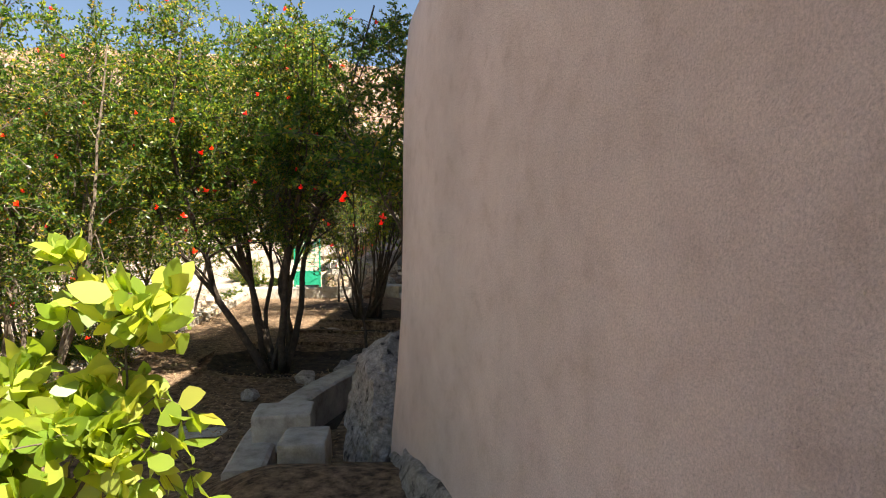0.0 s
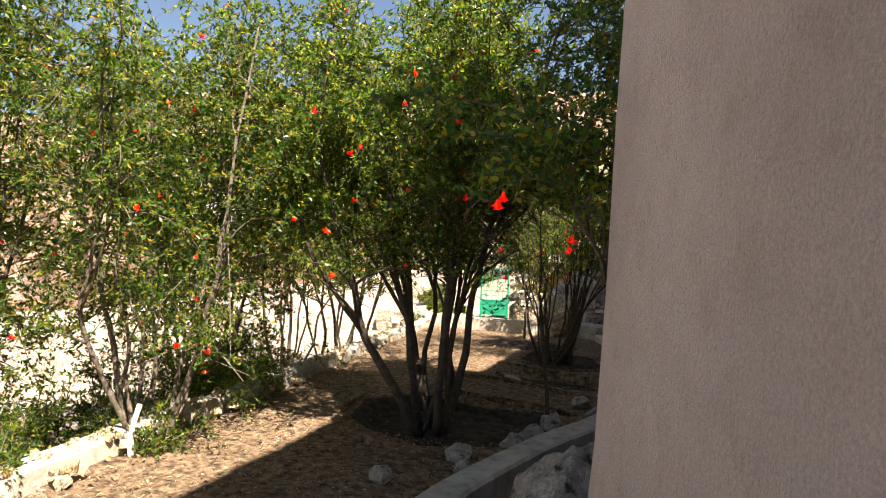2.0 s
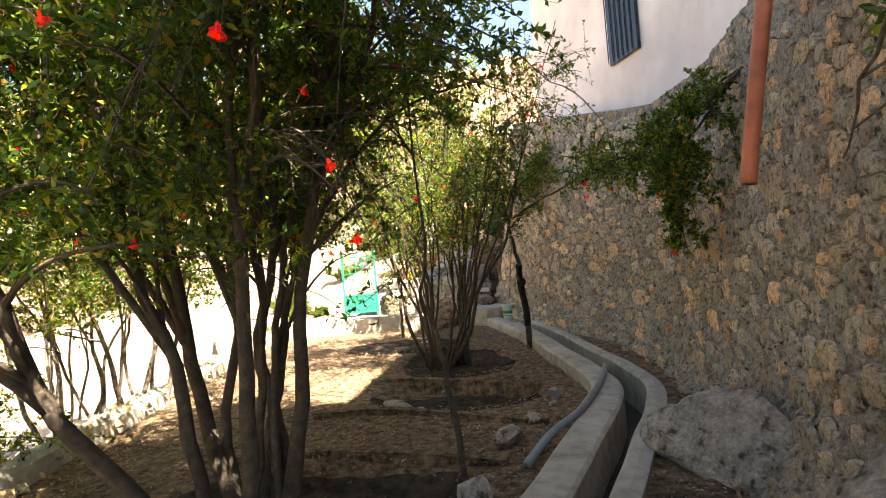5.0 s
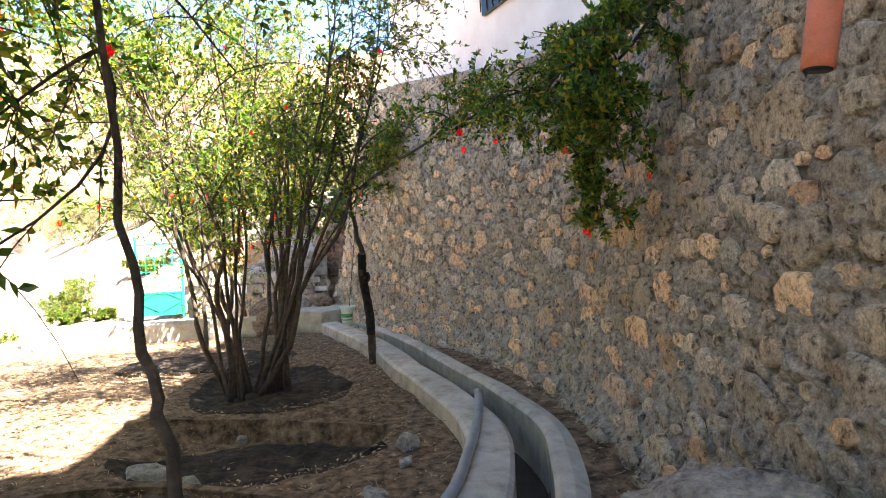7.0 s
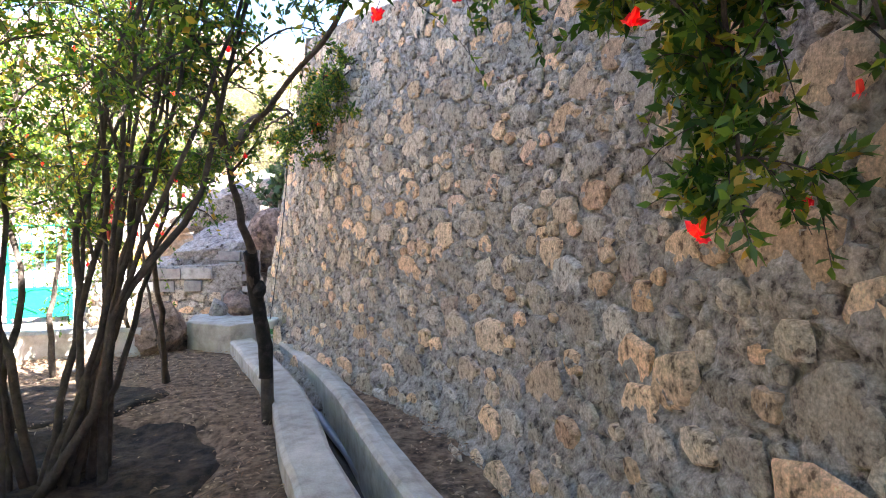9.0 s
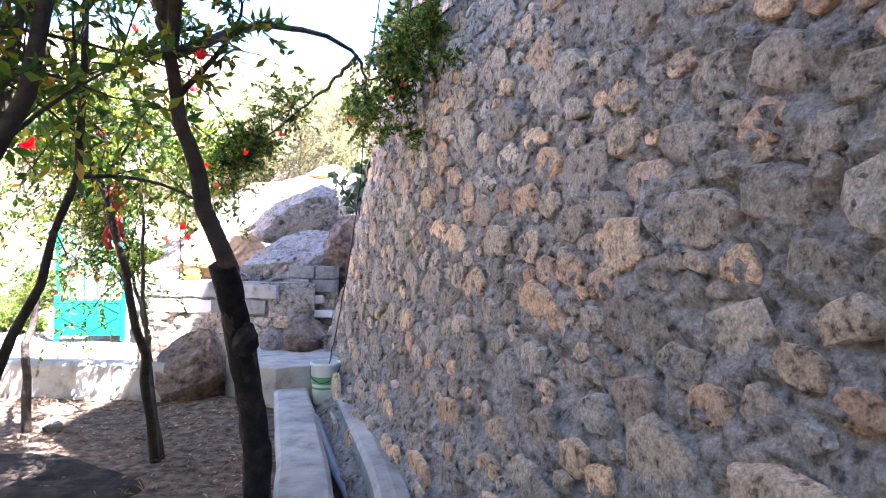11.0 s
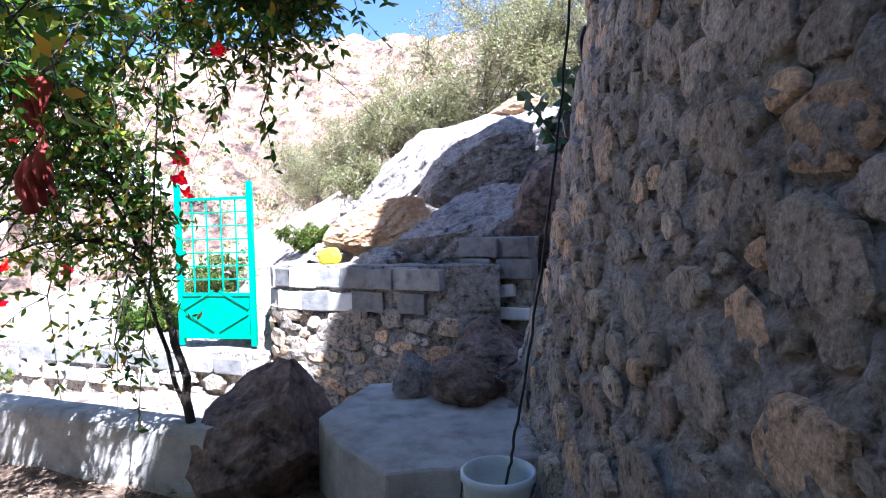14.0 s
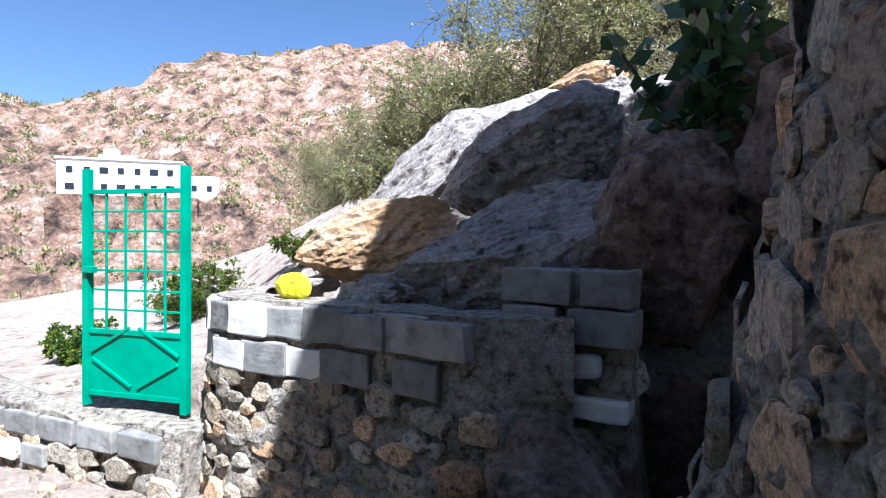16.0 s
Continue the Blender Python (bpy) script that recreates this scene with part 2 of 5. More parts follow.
LEAF_SCRUB = leaf_material("scrub_leaf", [(0.0, (0.1, 0.115, 0.045)), (0.5, (0.17, 0.18, 0.075)), (1.0, (0.3, 0.28, 0.13))], 0.3)
LEAF_CACTUS = leaf_material("dark_waxy_leaf", [(0.0, (0.03, 0.06, 0.025)), (1.0, (0.075, 0.12, 0.05))], 0.15, 0.3)
PETAL = leaf_material("red_petal", [(0.0, (0.7, 0.07, 0.012)), (1.0, (0.86, 0.15, 0.03))], 0.45)
GREEN_PAINT = plain("green_paint", (0.012, 0.27, 0.16), 0.35, 0.0, 0.2)
PIPE_RED = plain("orange_pipe", (0.52, 0.17, 0.1), 0.5, 0.0, 0.3)
HOSE_GREY = plain("grey_hose", (0.24, 0.26, 0.28), 0.35, 0.0, 0.3)
BLACK_RUBBER = plain("black_rubber", (0.02, 0.02, 0.022), 0.45)
WHITE_PLASTIC = plain("white_plastic", (0.62, 0.68, 0.66), 0.35, 0.0, 0.15)
GREEN_PRINT = plain("green_print", (0.12, 0.36, 0.14), 0.4)
YELLOW = plain("yellow_plastic", (0.75, 0.68, 0.02), 0.4)
CLOTH = plain("red_cloth", (0.33, 0.05, 0.04), 0.9, 0.0, 0.6)
IRON = plain("dark_iron", (0.04, 0.04, 0.045), 0.5, 0.6)
GLASS_DARK = plain("dark_pane", (0.02, 0.025, 0.03), 0.1)
WATER = plain("wet_mud", (0.05, 0.04, 0.03), 0.25)


# ---- ground: one sheet to the horizon ----
PARAPET = [(-4.5, 2.0), (-4.6, 4.5), (-4.78, 5.8), (-5.0, 7.5), (-5.22, 9.5), (-5.6, 12.2), (-6.0, 15.5), (-6.4, 18.8)]
LEDGE = [(-1.7, 4.3), (-1.84, 5.4), (-1.78, 6.4), (-1.58, 7.28), (-1.25, 8.3), (-0.85, 9.3), (-0.5, 10.3), (-0.19, 11.2), (-0.05, 11.9), (-0.13, 12.8), (-0.38, 14.2), (-0.56, 15.3), (-0.76, 16.2), (-1.02, 17.1), (-1.52, 18.75)]
WALL = [(0.5, 4.9), (0.58, 7.0), (0.78, 8.8), (1.02, 10.3), (1.16, 11.8), (1.2, 13.2), (1.0, 14.5), (0.57, 15.6), (0.2, 16.5), (-0.38, 17.9), (-0.92, 19.3), (-1.13, 20.0), (-1.08, 20.5), (-0.6, 20.95), (0.6, 21.3)]


def line_x(line, y):
    return np.interp(y, [p[1] for p in line], [p[0] for p in line])


def ease(a, b, v):
    t = np.clip((v - a) / (b - a), 0, 1)
    return t * t * (3 - 2 * t)


def ground_z(x, y):
    x, y = np.asarray(x, float), np.asarray(y, float)
    terrace = -0.08 + 0 * x
    terrace += 0.48 * ease(5.2, 3.4, y) * ease(-2.3, -1.1, x)
    led = line_x(LEDGE, y)
    gap = (x > led + 0.22) & (x < led + 0.62) & (y > 4.3) & (y < 18.8)
    terrace -= np.where(gap, 0.45, 0)
    right = ease(0.3, 0.75, x - led) * ease(6.0, 7.5, y)
    terrace += 0.12 * right
    terrace -= 0.16 * ease(0.85, 0.6, np.hypot((x + 2.45) / 1.6, (y - 9.2) / 1.35))
    terrace -= 0.14 * ease(1.0, 0.75, np.hypot((x + 1.6) / 1.1, (y - 12.6) / 0.9))
    terrace -= 0.1 * ease(1.0, 0.7, np.hypot((x + 1.7) / 1.1, (y - 14.6) / 1.2))
    out = -0.75 - 0.10 * np.clip(-5 - x, 0, 6) - 0.22 * np.clip(-11 - x, 0, 30) + 0.0 * y
    z = np.where(x > line_x(PARAPET, y) - 0.1, terrace, out)
    alley = np.full_like(x, -0.45) - 0.08 * np.clip(-5.5 - x, 0, 60)
    z = np.where((y > 18.95), alley, z)
    far = 0.0 + 0.06 * np.clip(y - 21.6, 0, 40) - 0.10 * np.clip(-6.5 - x, 0, 60)
    z = np.where(y > 21.6, far, z)
    hill = 0.35 + 0.12 * np.clip(x + 4.0, 0, 12) + 0.1 * np.clip(y - 21.9, 0, 3) + 0.85 * np.clip(y - 24.0, 0, 4) + 0.4 * np.clip(y - 28.0, 0, 14)
    z = np.where((y > 21.75) & (x > -4.15), np.minimum(hill, 9.0), z)
    slope = 0.6 + 0.12 * np.clip(y - 22.2, 0, 3) + 0.7 * np.clip(y - 24.2, 0, 4) + 0.35 * np.clip(y - 28.2, 0, 14) - 0.45 * np.clip(-4.15 - x, 0, 20)
    z = np.where((y > 21.75) & (x <= -4.15), np.maximum(slope, z), z)
    z = np.where((y <= 18.95) & (x > line_x(WALL, y) + 0.25), 0.1, z)
    z = np.where((x > -1.5) & (x < -0.7) & (y > 18.95) & (y < 23.3), -0.45, z)
    r = np.hypot(x, y - 10)
    z = np.where(r > 45, -6.0 + 0 * x, z)
    return z


def grid_axis(a, b, fine_a, fine_b, step):
    lo = fine_a - np.geomspace(step, fine_a - a, 26)[::-1]
    hi = fine_b + np.geomspace(step, b - fine_b, 26)
    return np.concatenate([lo, np.arange(fine_a, fine_b + step / 2, step), hi])


gx = grid_axis(-900, 900, -6.8, 1.6, 0.1)
gy = grid_axis(-900, 900, 3.0, 24.0, 0.1)
GX, GY = np.meshgrid(gx, gy)
GZ = ground_z(GX, GY)
near = (np.hypot(GX + 2.5, GY - 12) < 25)
rough_z = np.array([noise.fractal((x * 1.7, y * 1.7, 0.0), 1.0, 2.1, 5) if n else 0.0 for x, y, n in zip(GX.ravel(), GY.ravel(), near.ravel())]).reshape(GX.shape)
GZ = GZ + np.where((GY > 21.9) & (GX > -5.5), 0.16, 0.03) * rough_z
nx, ny = len(gx), len(gy)
idx = np.arange(nx * ny).reshape(ny, nx)
gfaces = np.stack([idx[:-1, :-1], idx[:-1, 1:], idx[1:, 1:], idx[1:, :-1]], -1).reshape(-1, 4)
gme = mesh_of("ground", np.stack([GX, GY, GZ], -1).reshape(-1, 3), gfaces, SOIL, True)
gme.materials.append(PALE_EARTH)
gme.materials.append(ROCK)
cx = (gx[:-1] + gx[1:]) / 2
cy = (gy[:-1] + gy[1:]) / 2
CX, CY = np.meshgrid(cx, cy)
cliff = (CY > 21.9) & (CX > -4.6) & (CY < 25.5)
outer = (CX < line_x(PARAPET, CY) - 0.1) | (CY > 18.9)
gme.polygons.foreach_set("material_index", np.where(cliff, 2, np.where(outer, 1, 0)).ravel().astype(np.int32))
ground = tagged(new("ground", gme), "dry brown soil terrace with dark planting beds and pale earth beyond", "ground", kind="structure")


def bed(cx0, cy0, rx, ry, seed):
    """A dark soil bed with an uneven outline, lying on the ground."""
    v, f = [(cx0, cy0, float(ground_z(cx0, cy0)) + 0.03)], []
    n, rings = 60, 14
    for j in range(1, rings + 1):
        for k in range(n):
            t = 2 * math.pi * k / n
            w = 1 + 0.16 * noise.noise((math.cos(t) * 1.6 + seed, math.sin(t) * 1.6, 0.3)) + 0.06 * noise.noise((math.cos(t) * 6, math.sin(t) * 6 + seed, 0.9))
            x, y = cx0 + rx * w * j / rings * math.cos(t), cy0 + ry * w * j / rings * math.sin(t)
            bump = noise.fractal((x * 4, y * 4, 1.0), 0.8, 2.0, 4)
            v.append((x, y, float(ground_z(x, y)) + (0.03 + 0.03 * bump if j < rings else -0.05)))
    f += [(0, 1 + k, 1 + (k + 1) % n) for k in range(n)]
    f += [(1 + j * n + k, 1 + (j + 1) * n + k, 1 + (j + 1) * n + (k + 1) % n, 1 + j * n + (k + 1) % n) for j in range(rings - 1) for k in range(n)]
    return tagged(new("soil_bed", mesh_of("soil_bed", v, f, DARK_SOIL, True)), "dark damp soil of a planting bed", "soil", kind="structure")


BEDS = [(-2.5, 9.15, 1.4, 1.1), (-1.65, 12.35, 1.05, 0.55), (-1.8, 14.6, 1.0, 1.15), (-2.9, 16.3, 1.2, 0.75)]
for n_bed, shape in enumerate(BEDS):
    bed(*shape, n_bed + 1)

# ---- ledge and water channel ----
def ribbon(name, line, profile, material, step=0.12, rough=0.008):
    """A closed profile of (offset to the right, z) swept along a line in plan."""
    pts = spline([(x, y, 0) for x, y in line], int(sum(math.dist(a, b) for a, b in zip(line, line[1:])) / step))
    tan = np.gradient(pts, axis=0)
    tan /= np.linalg.norm(tan, axis=1)[:, None]
    side = np.stack([tan[:, 1], -tan[:, 0], 0 * tan[:, 0]], 1)
    k = len(profile)
    verts = []
    for p, s in zip(pts, side):
        for o, z in profile:
            w = noise.noise((p[0] * 2.5 + o * 9, p[1] * 2.5, z * 9))
            w2 = noise.noise((p[0] * 0.9 - 4, p[1] * 0.9 + o, z))
            verts.append(p + s * (o + rough * w + rough * 2.5 * w2) + np.array([0, 0, z + rough * w * 0.8]))
    faces = [(i * k + j, i * k + (j + 1) % k, (i + 1) * k + (j + 1) % k, (i + 1) * k + j) for i in range(len(pts) - 1) for j in range(k)]
    faces += [tuple(range(k))[::-1], tuple((len(pts) - 1) * k + j for j in range(k))]
    return mesh_of(name, verts, faces, material)


ledge = tagged(new("channel_ledge", ribbon("channel_ledge", LEDGE, [(0.0, -0.5), (-0.01, 0.075), (0.02, 0.1), (0.1, 0.104), (0.2, 0.104), (0.28, 0.1), (0.31, 0.075), (0.3, -0.5)], CONCRETE)), "worn concrete ledge beside the irrigation channel", "ledge", kind="structure")
channel = tagged(new("channel_bed", ribbon("channel_bed", LEDGE, [(0.28, -0.33), (0.55, -0.33), (0.55, -0.5), (0.28, -0.5)], WATER)), "muddy damp bed of the concrete irrigation channel", "channel", kind="structure")
outer_wall = tagged(new("channel_wall", ribbon("channel_wall", LEDGE[4:], [(0.54, -0.5), (0.53, 0.08), (0.56, 0.11), (0.64, 0.11), (0.72, 0.08), (0.74, -0.5)], CONCRETE)), "low concrete outer wall of the irrigation channel", "channel", kind="structure")


# ---- long stone wall ----
WP = spline([(x, y, 0) for x, y in WALL], 400)
WS = np.concatenate([[0], np.cumsum(np.linalg.norm(np.diff(WP, axis=0), axis=1))])
WT = np.gradient(WP, axis=0)
WT /= np.linalg.norm(WT, axis=1)[:, None]


def wall_top(y):
    return np.interp(y, [6, 9, 12, 14.5, 18, 21], [4.6, 4.4, 3.85, 3.7, 4.4, 4.8])


def wall_at(s, z):
    """Place on the wall's face, its way along and its outward normal."""
    p = np.array([np.interp(s, WS, WP[:, k]) for k in range(3)])
    t = np.array([np.interp(s, WS, WT[:, k]) for k in range(3)])
    t /= np.linalg.norm(t)
    n = np.array([-t[1], t[0], 0.0])
    foot = 0.42 * math.exp(-max(z + 0.1, 0) * 3.0)
    p = p - n * (0.17 * (z - 0.3)) + n * foot + np.array([0, 0, z])
    return p, t, n


def wall_bulge(s, z):
    return 0.05 * noise.fractal((s * 0.8, z * 0.8, 3.3), 1.0, 2.0, 3) + 0.016 * noise.fractal((s * 4.0, z * 5.0, 7.7), 0.5, 2.2, 3)


def fill_wall():
    """Stones of the wall as (way along, height, half size), the large ones first, none over another."""
    local = np.random.default_rng(3)
    arr = np.zeros((4000, 3))
    got_all = 0
    for size, count in ((0.18, 36), (0.145, 130), (0.115, 330), (0.085, 560), (0.06, 620), (0.04, 500)):
        tries = got = 0
        while got < count and tries < count * 12:
            tries += 1
            s = local.uniform(0.3, WS[-1] - 0.2)
            top = float(wall_top(np.interp(s, WS, WP[:, 1])))
            z = local.uniform(-0.05, min(top, 4.4) - 0.1)
            r = size * local.uniform(0.85, 1.15)
            old = arr[:got_all]
            d = np.hypot((old[:, 0] - s) / 1.2, (old[:, 1] - z) / 0.9)
            if (d < (old[:, 2] + r) * 0.9).any():
                continue
            arr[got_all] = (s, z, r)
            got += 1
            got_all += 1
    return arr[:got_all]


def stone_size(r, k):
    local = random.Random(k)
    return r * local.uniform(1.0, 1.35), r * local.uniform(0.72, 0.98), local.uniform(-0.3, 0.3), min(0.01 + r * 0.08, 0.021) * local.uniform(0.35, 1.25)


STONES = fill_wall()
step = 0.026
ns = int(WS[-1] / step)
nz = 172
ws = np.linspace(0, WS[-1], ns + 1)
tops = wall_top(np.interp(ws, WS, WP[:, 1]))
SG = np.repeat(ws[:, None], nz + 1, 1)
ZG = -0.3 + (tops[:, None] + 0.3) * np.linspace(0, 1, nz + 1)[None]
# raked joints: the mortar falls back round each stone, deeper on some sides than on others
RAKE = np.zeros_like(SG)
for k, (s, z, r) in enumerate(STONES):
    w, h, a, d = stone_size(r, k)
    i0, i1 = np.searchsorted(ws, (s - w * 1.6, s + w * 1.6))
    ds, dz = SG[i0:i1] - s, ZG[i0:i1] - z
    u, v = ds * math.cos(a) + dz * math.sin(a), dz * math.cos(a) - ds * math.sin(a)
    q = (np.hypot(u / w, v / h) - 1.08) * min(w, h)
    side = 0.55 + 0.45 * np.sin(np.arctan2(v, u) + k * 2.4)
    RAKE[i0:i1] = np.maximum(RAKE[i0:i1], 0.034 * side * np.exp(-(q / 0.022) ** 2))
px, py = np.interp(SG, WS, WP[:, 0]), np.interp(SG, WS, WP[:, 1])
tx, ty = np.interp(SG, WS, WT[:, 0]), np.interp(SG, WS, WT[:, 1])
tl = np.hypot(tx, ty)
BULGE = np.array([wall_bulge(a, b) + 0.024 * noise.fractal((a * 9.0, b * 11.0, 1.1), 0.4, 2.3, 4) for a, b in zip(SG.ravel().tolist(), ZG.ravel().tolist())]).reshape(SG.shape)
off = -0.17 * (ZG - 0.3) + 0.42 * np.exp(-np.maximum(ZG + 0.1, 0) * 3.0) + BULGE - RAKE
WX, WY = px - ty / tl * off, py + tx / tl * off
wv = np.stack([WX, WY, ZG], -1).reshape(-1, 3).tolist()
wv += [(WX[i, nz] + 0.7, WY[i, nz] + 0.15, ZG[i, nz] + 0.02) for i in range(ns + 1)]
wf = [(i * (nz + 1) + j, (i + 1) * (nz + 1) + j, (i + 1) * (nz + 1) + j + 1, i * (nz + 1) + j + 1) for i in range(ns) for j in range(nz)]
b0 = (ns + 1) * (nz + 1)
wf += [(i * (nz + 1) + nz, (i + 1) * (nz + 1) + nz, b0 + i + 1, b0 + i) for i in range(ns)]
stone_wall = tagged(new("wall_stone", mesh_of("wall_stone", wv, wf, MORTAR, False)), "tall battered rubble stone wall set in grey mortar", "wall", kind="structure")


def stone_variant(k):
    """A roughly dressed stone, flat-faced with chipped edges, of half size 1."""
    local = random.Random(100 + k)
    sides = local.choice((7, 8, 9))
    base = [(2 * math.pi * (i + local.uniform(-0.3, 0.3)) / sides, local.uniform(0.78, 1.14)) for i in range(sides)]
    boxy = local.uniform(0.3, 0.95)
    lean = (local.uniform(-0.22, 0.22), local.uniform(-0.22, 0.22))
    verts = []
    for scale, h in ((1.06, -1.4), (1.0, 0.35), (0.87, 0.95)):
        for a, r in base:
            q = 1 + boxy * (1 / max(abs(math.cos(a)), abs(math.sin(a))) - 1) * 0.8
            j = local.uniform(0.95, 1.05)
            x, y = math.cos(a) * r * q * scale * j, math.sin(a) * r * q * scale * j
            verts.append((x, y, h + (local.uniform(-0.22, 0.22) + lean[0] * x + lean[1] * y) * (h > 0)))
    verts.append((local.uniform(-0.3, 0.3), local.uniform(-0.3, 0.3), 1.0 + local.uniform(-0.2, 0.3)))
    faces = []
    for ring in range(2):
        for i in range(sides):
            i2 = (i + 1) % sides
            faces.append((ring * sides + i, ring * sides + i2, (ring + 1) * sides + i2, (ring + 1) * sides + i))
    faces += [(2 * sides + i, 2 * sides + (i + 1) % sides, 3 * sides) for i in range(sides)]
    return verts, faces


VARIANTS = [stone_variant(k) for k in range(22)]

# ---- plastered building by the start, and the house above the stone wall ----
def prism(name, plan, z0, z1, material, bevel=0.0, cuts=0, rough=0.0):
    bm = bmesh.new()
    low = [bm.verts.new((x, y, z0)) for x, y in plan]
    face = bm.faces.new(low)
    up = bmesh.ops.extrude_face_region(bm, geom=[face])["geom"]
    for v in up:
        if isinstance(v, bmesh.types.BMVert):
            v.co.z = z1
    bmesh.ops.recalc_face_normals(bm, faces=bm.faces[:])
    if bevel:
        bmesh.ops.bevel(bm, geom=bm.edges[:], offset=bevel, segments=3, affect="EDGES", profile=0.6)
    if cuts:
        bmesh.ops.subdivide_edges(bm, edges=bm.edges[:], cuts=cuts, use_grid_fill=True)
    if rough:
        for v in bm.verts:
            v.co += rough * Vector(noise.noise_vector(v.co * 3.0)) + rough * 0.5 * Vector(noise.noise_vector(v.co * 11.0))
    return bm_mesh(name, bm, material)


# plan of the plastered wall: a flat face that turns a rounded corner
TOWER = [(1.45, -2.2), (0.62, 1.0), (0.3, 2.25), (0.0, 3.2), (-0.16, 3.75), (-0.25, 4.1), (-0.29, 4.32), (-0.26, 4.52), (-0.12, 4.7), (0.2, 4.8), (0.9, 4.95), (3.5, 5.2)]
tp = np.array(TOWER)
tt = np.gradient(tp, axis=0)
tt /= np.linalg.norm(tt, axis=1)[:, None]
tn = np.stack([-tt[:, 1], tt[:, 0]], 1)
levels = [(-0.3, 0.14), (0.4, 0.1), (0.8, 0.06), (1.3, 0.02), (1.9, 0.0), (2.5, -0.01), (3.1, -0.03), (3.48, -0.065), (3.6, -0.12)]
tv = [(*(tp[i] + tn[i] * o), z + (0.35 * max(0, (3.2 - tp[i][1])) * 0.25 if z > 3.3 else 0)) for z, o in levels for i in range(len(TOWER))]
k = len(TOWER)
tv += [(x + 2.5, y, z) for x, y, z in tv[-k:]]
tf = [(j * k + i, j * k + i + 1, (j + 1) * k + i + 1, (j + 1) * k + i) for j in range(len(levels)) for i in range(k - 1)]
tagged(new("wall_plaster", mesh_of("wall_plaster", tv, tf, PLASTER, True)), "pinkish rough plaster wall with a rounded corner", "wall", kind="structure")
# unseen block, sized so that its shade edge falls across the terrace soil
tagged(new("wall_upper_caster", prism("wall_upper_caster", [(0.95, 1.2), (5, 1.2), (5, 5.2), (0.95, 5.2)], 3.3, 9.6, PLASTER, 0.02)), "unseen upper storey over the plaster wall, sized to cast shade", "wall", kind="structure")

# plans of the house blocks; their unseen tops are stepped to place the shade edge
FACADE = [(1.75, 5.3), (1.88, 7.7), (6, 7.7), (6, 5.3)]
FACADE_MID = [(1.884, 7.704), (1.95, 9.0), (2.05, 12.0), (6, 12.0), (6, 7.704)]
FACADE_LOW = [(2.05, 12.004), (1.95, 14.2), (1.45, 15.7), (0.95, 17.3), (0.45, 18.9), (0.22, 19.8), (0.3, 20.4), (6, 21), (6, 12.004)]
house = thing("white_house", "white rendered house standing on top of the stone wall", "house", (3, 13, 3.6))
put("wall", prism("wall", FACADE, 3.5, 11.7, WHITE_WALL, 0.02), house)
put("wall", prism("wall", FACADE_MID, 3.5, 9.8, WHITE_WALL, 0.02), house)
put("wall", prism("wall", FACADE_LOW, 3.5, 8.9, WHITE_WALL, 0.02), house)
put("roof_edge", prism("roof_edge", [(x - (0.1 if x < 5 else 0), y) for x, y in FACADE_MID], 9.8, 9.95, WHITE_WALL, 0.02), house)
put("roof_edge", prism("roof_edge", [(x - (0.1 if x < 5 else 0), y) for x, y in FACADE_LOW], 8.9, 9.05, WHITE_WALL, 0.02), house)
# unseen rear block, added to throw shade on the rocks past the wall's end
put("wall", prism("wall", [(3.2, 12.3), (5.9, 12.3), (5.9, 20.6), (3.2, 20.2)], 9.054, 13.0, WHITE_WALL, 0.02), house)
wm = Matrix.Translation((1.44, 15.62, 4.75)) @ Matrix.Rotation(math.atan2(1.6, -0.5), 4, "Z")
window = put("window", box_mesh("window", wm, 0.95, 0.06, 1.25, GLASS_DARK, 0.004), house, "dark window with an iron grille")
for k in range(6):
    put("grille_bar", box_mesh("grille_bar", wm @ Matrix.Translation((-0.4 + 0.16 * k, 0.09, 0.02)), 0.016, 0.016, 1.2, IRON, 0.002), window)
    put("grille_bar", box_mesh("grille_bar", wm @ Matrix.Translation((-0.4 + 0.16 * k, -0.09, 0.02)), 0.016, 0.016, 1.2, IRON, 0.002), window)

# ---- low walls round the terrace ----
def rubble_ribbon(name, line, width, z0, z1, material, rough=0.05):
    prof = [(-width / 2 - 0.06, z0), (-width / 2, (z0 + z1) / 2), (-width / 2 + 0.04, z1 - 0.04), (-width / 4, z1), (width / 4, z1), (width / 2 - 0.04, z1 - 0.04), (width / 2, (z0 + z1) / 2), (width / 2 + 0.06, z0)]
    return ribbon(name, line, prof, material, 0.1, rough)


tagged(new("parapet", rubble_ribbon("parapet", [(x - 0.12, y) for x, y in PARAPET], 0.34, -1.2, 0.13, CONCRETE, 0.03)), "low uneven rubble parapet along the terrace edge", "parapet", kind="structure")
KERB = [(-6.6, 18.95), (-5.2, 18.85), (-4.0, 18.8), (-2.6, 18.75)]
tagged(new("kerb_far", rubble_ribbon("kerb_far", KERB, 0.32, -0.8, 0.28, CONCRETE, 0.02)), "low rendered kerb wall at the end of the garden", "kerb", kind="structure")

# ---- gate, sill and the wall beside it ----
GATE_L, GATE_R = Vector((-5.58, 21.49, 0.1)), Vector((-4.66, 21.62, 0.1))
gate = thing("garden_gate", "green painted steel gate with a barred upper part", "gate", GATE_L)
gd = (GATE_R - GATE_L)
gw = gd.length
gm = Matrix.Translation(GATE_L) @ Matrix.Rotation(math.atan2(gd.y, gd.x), 4, "Z")


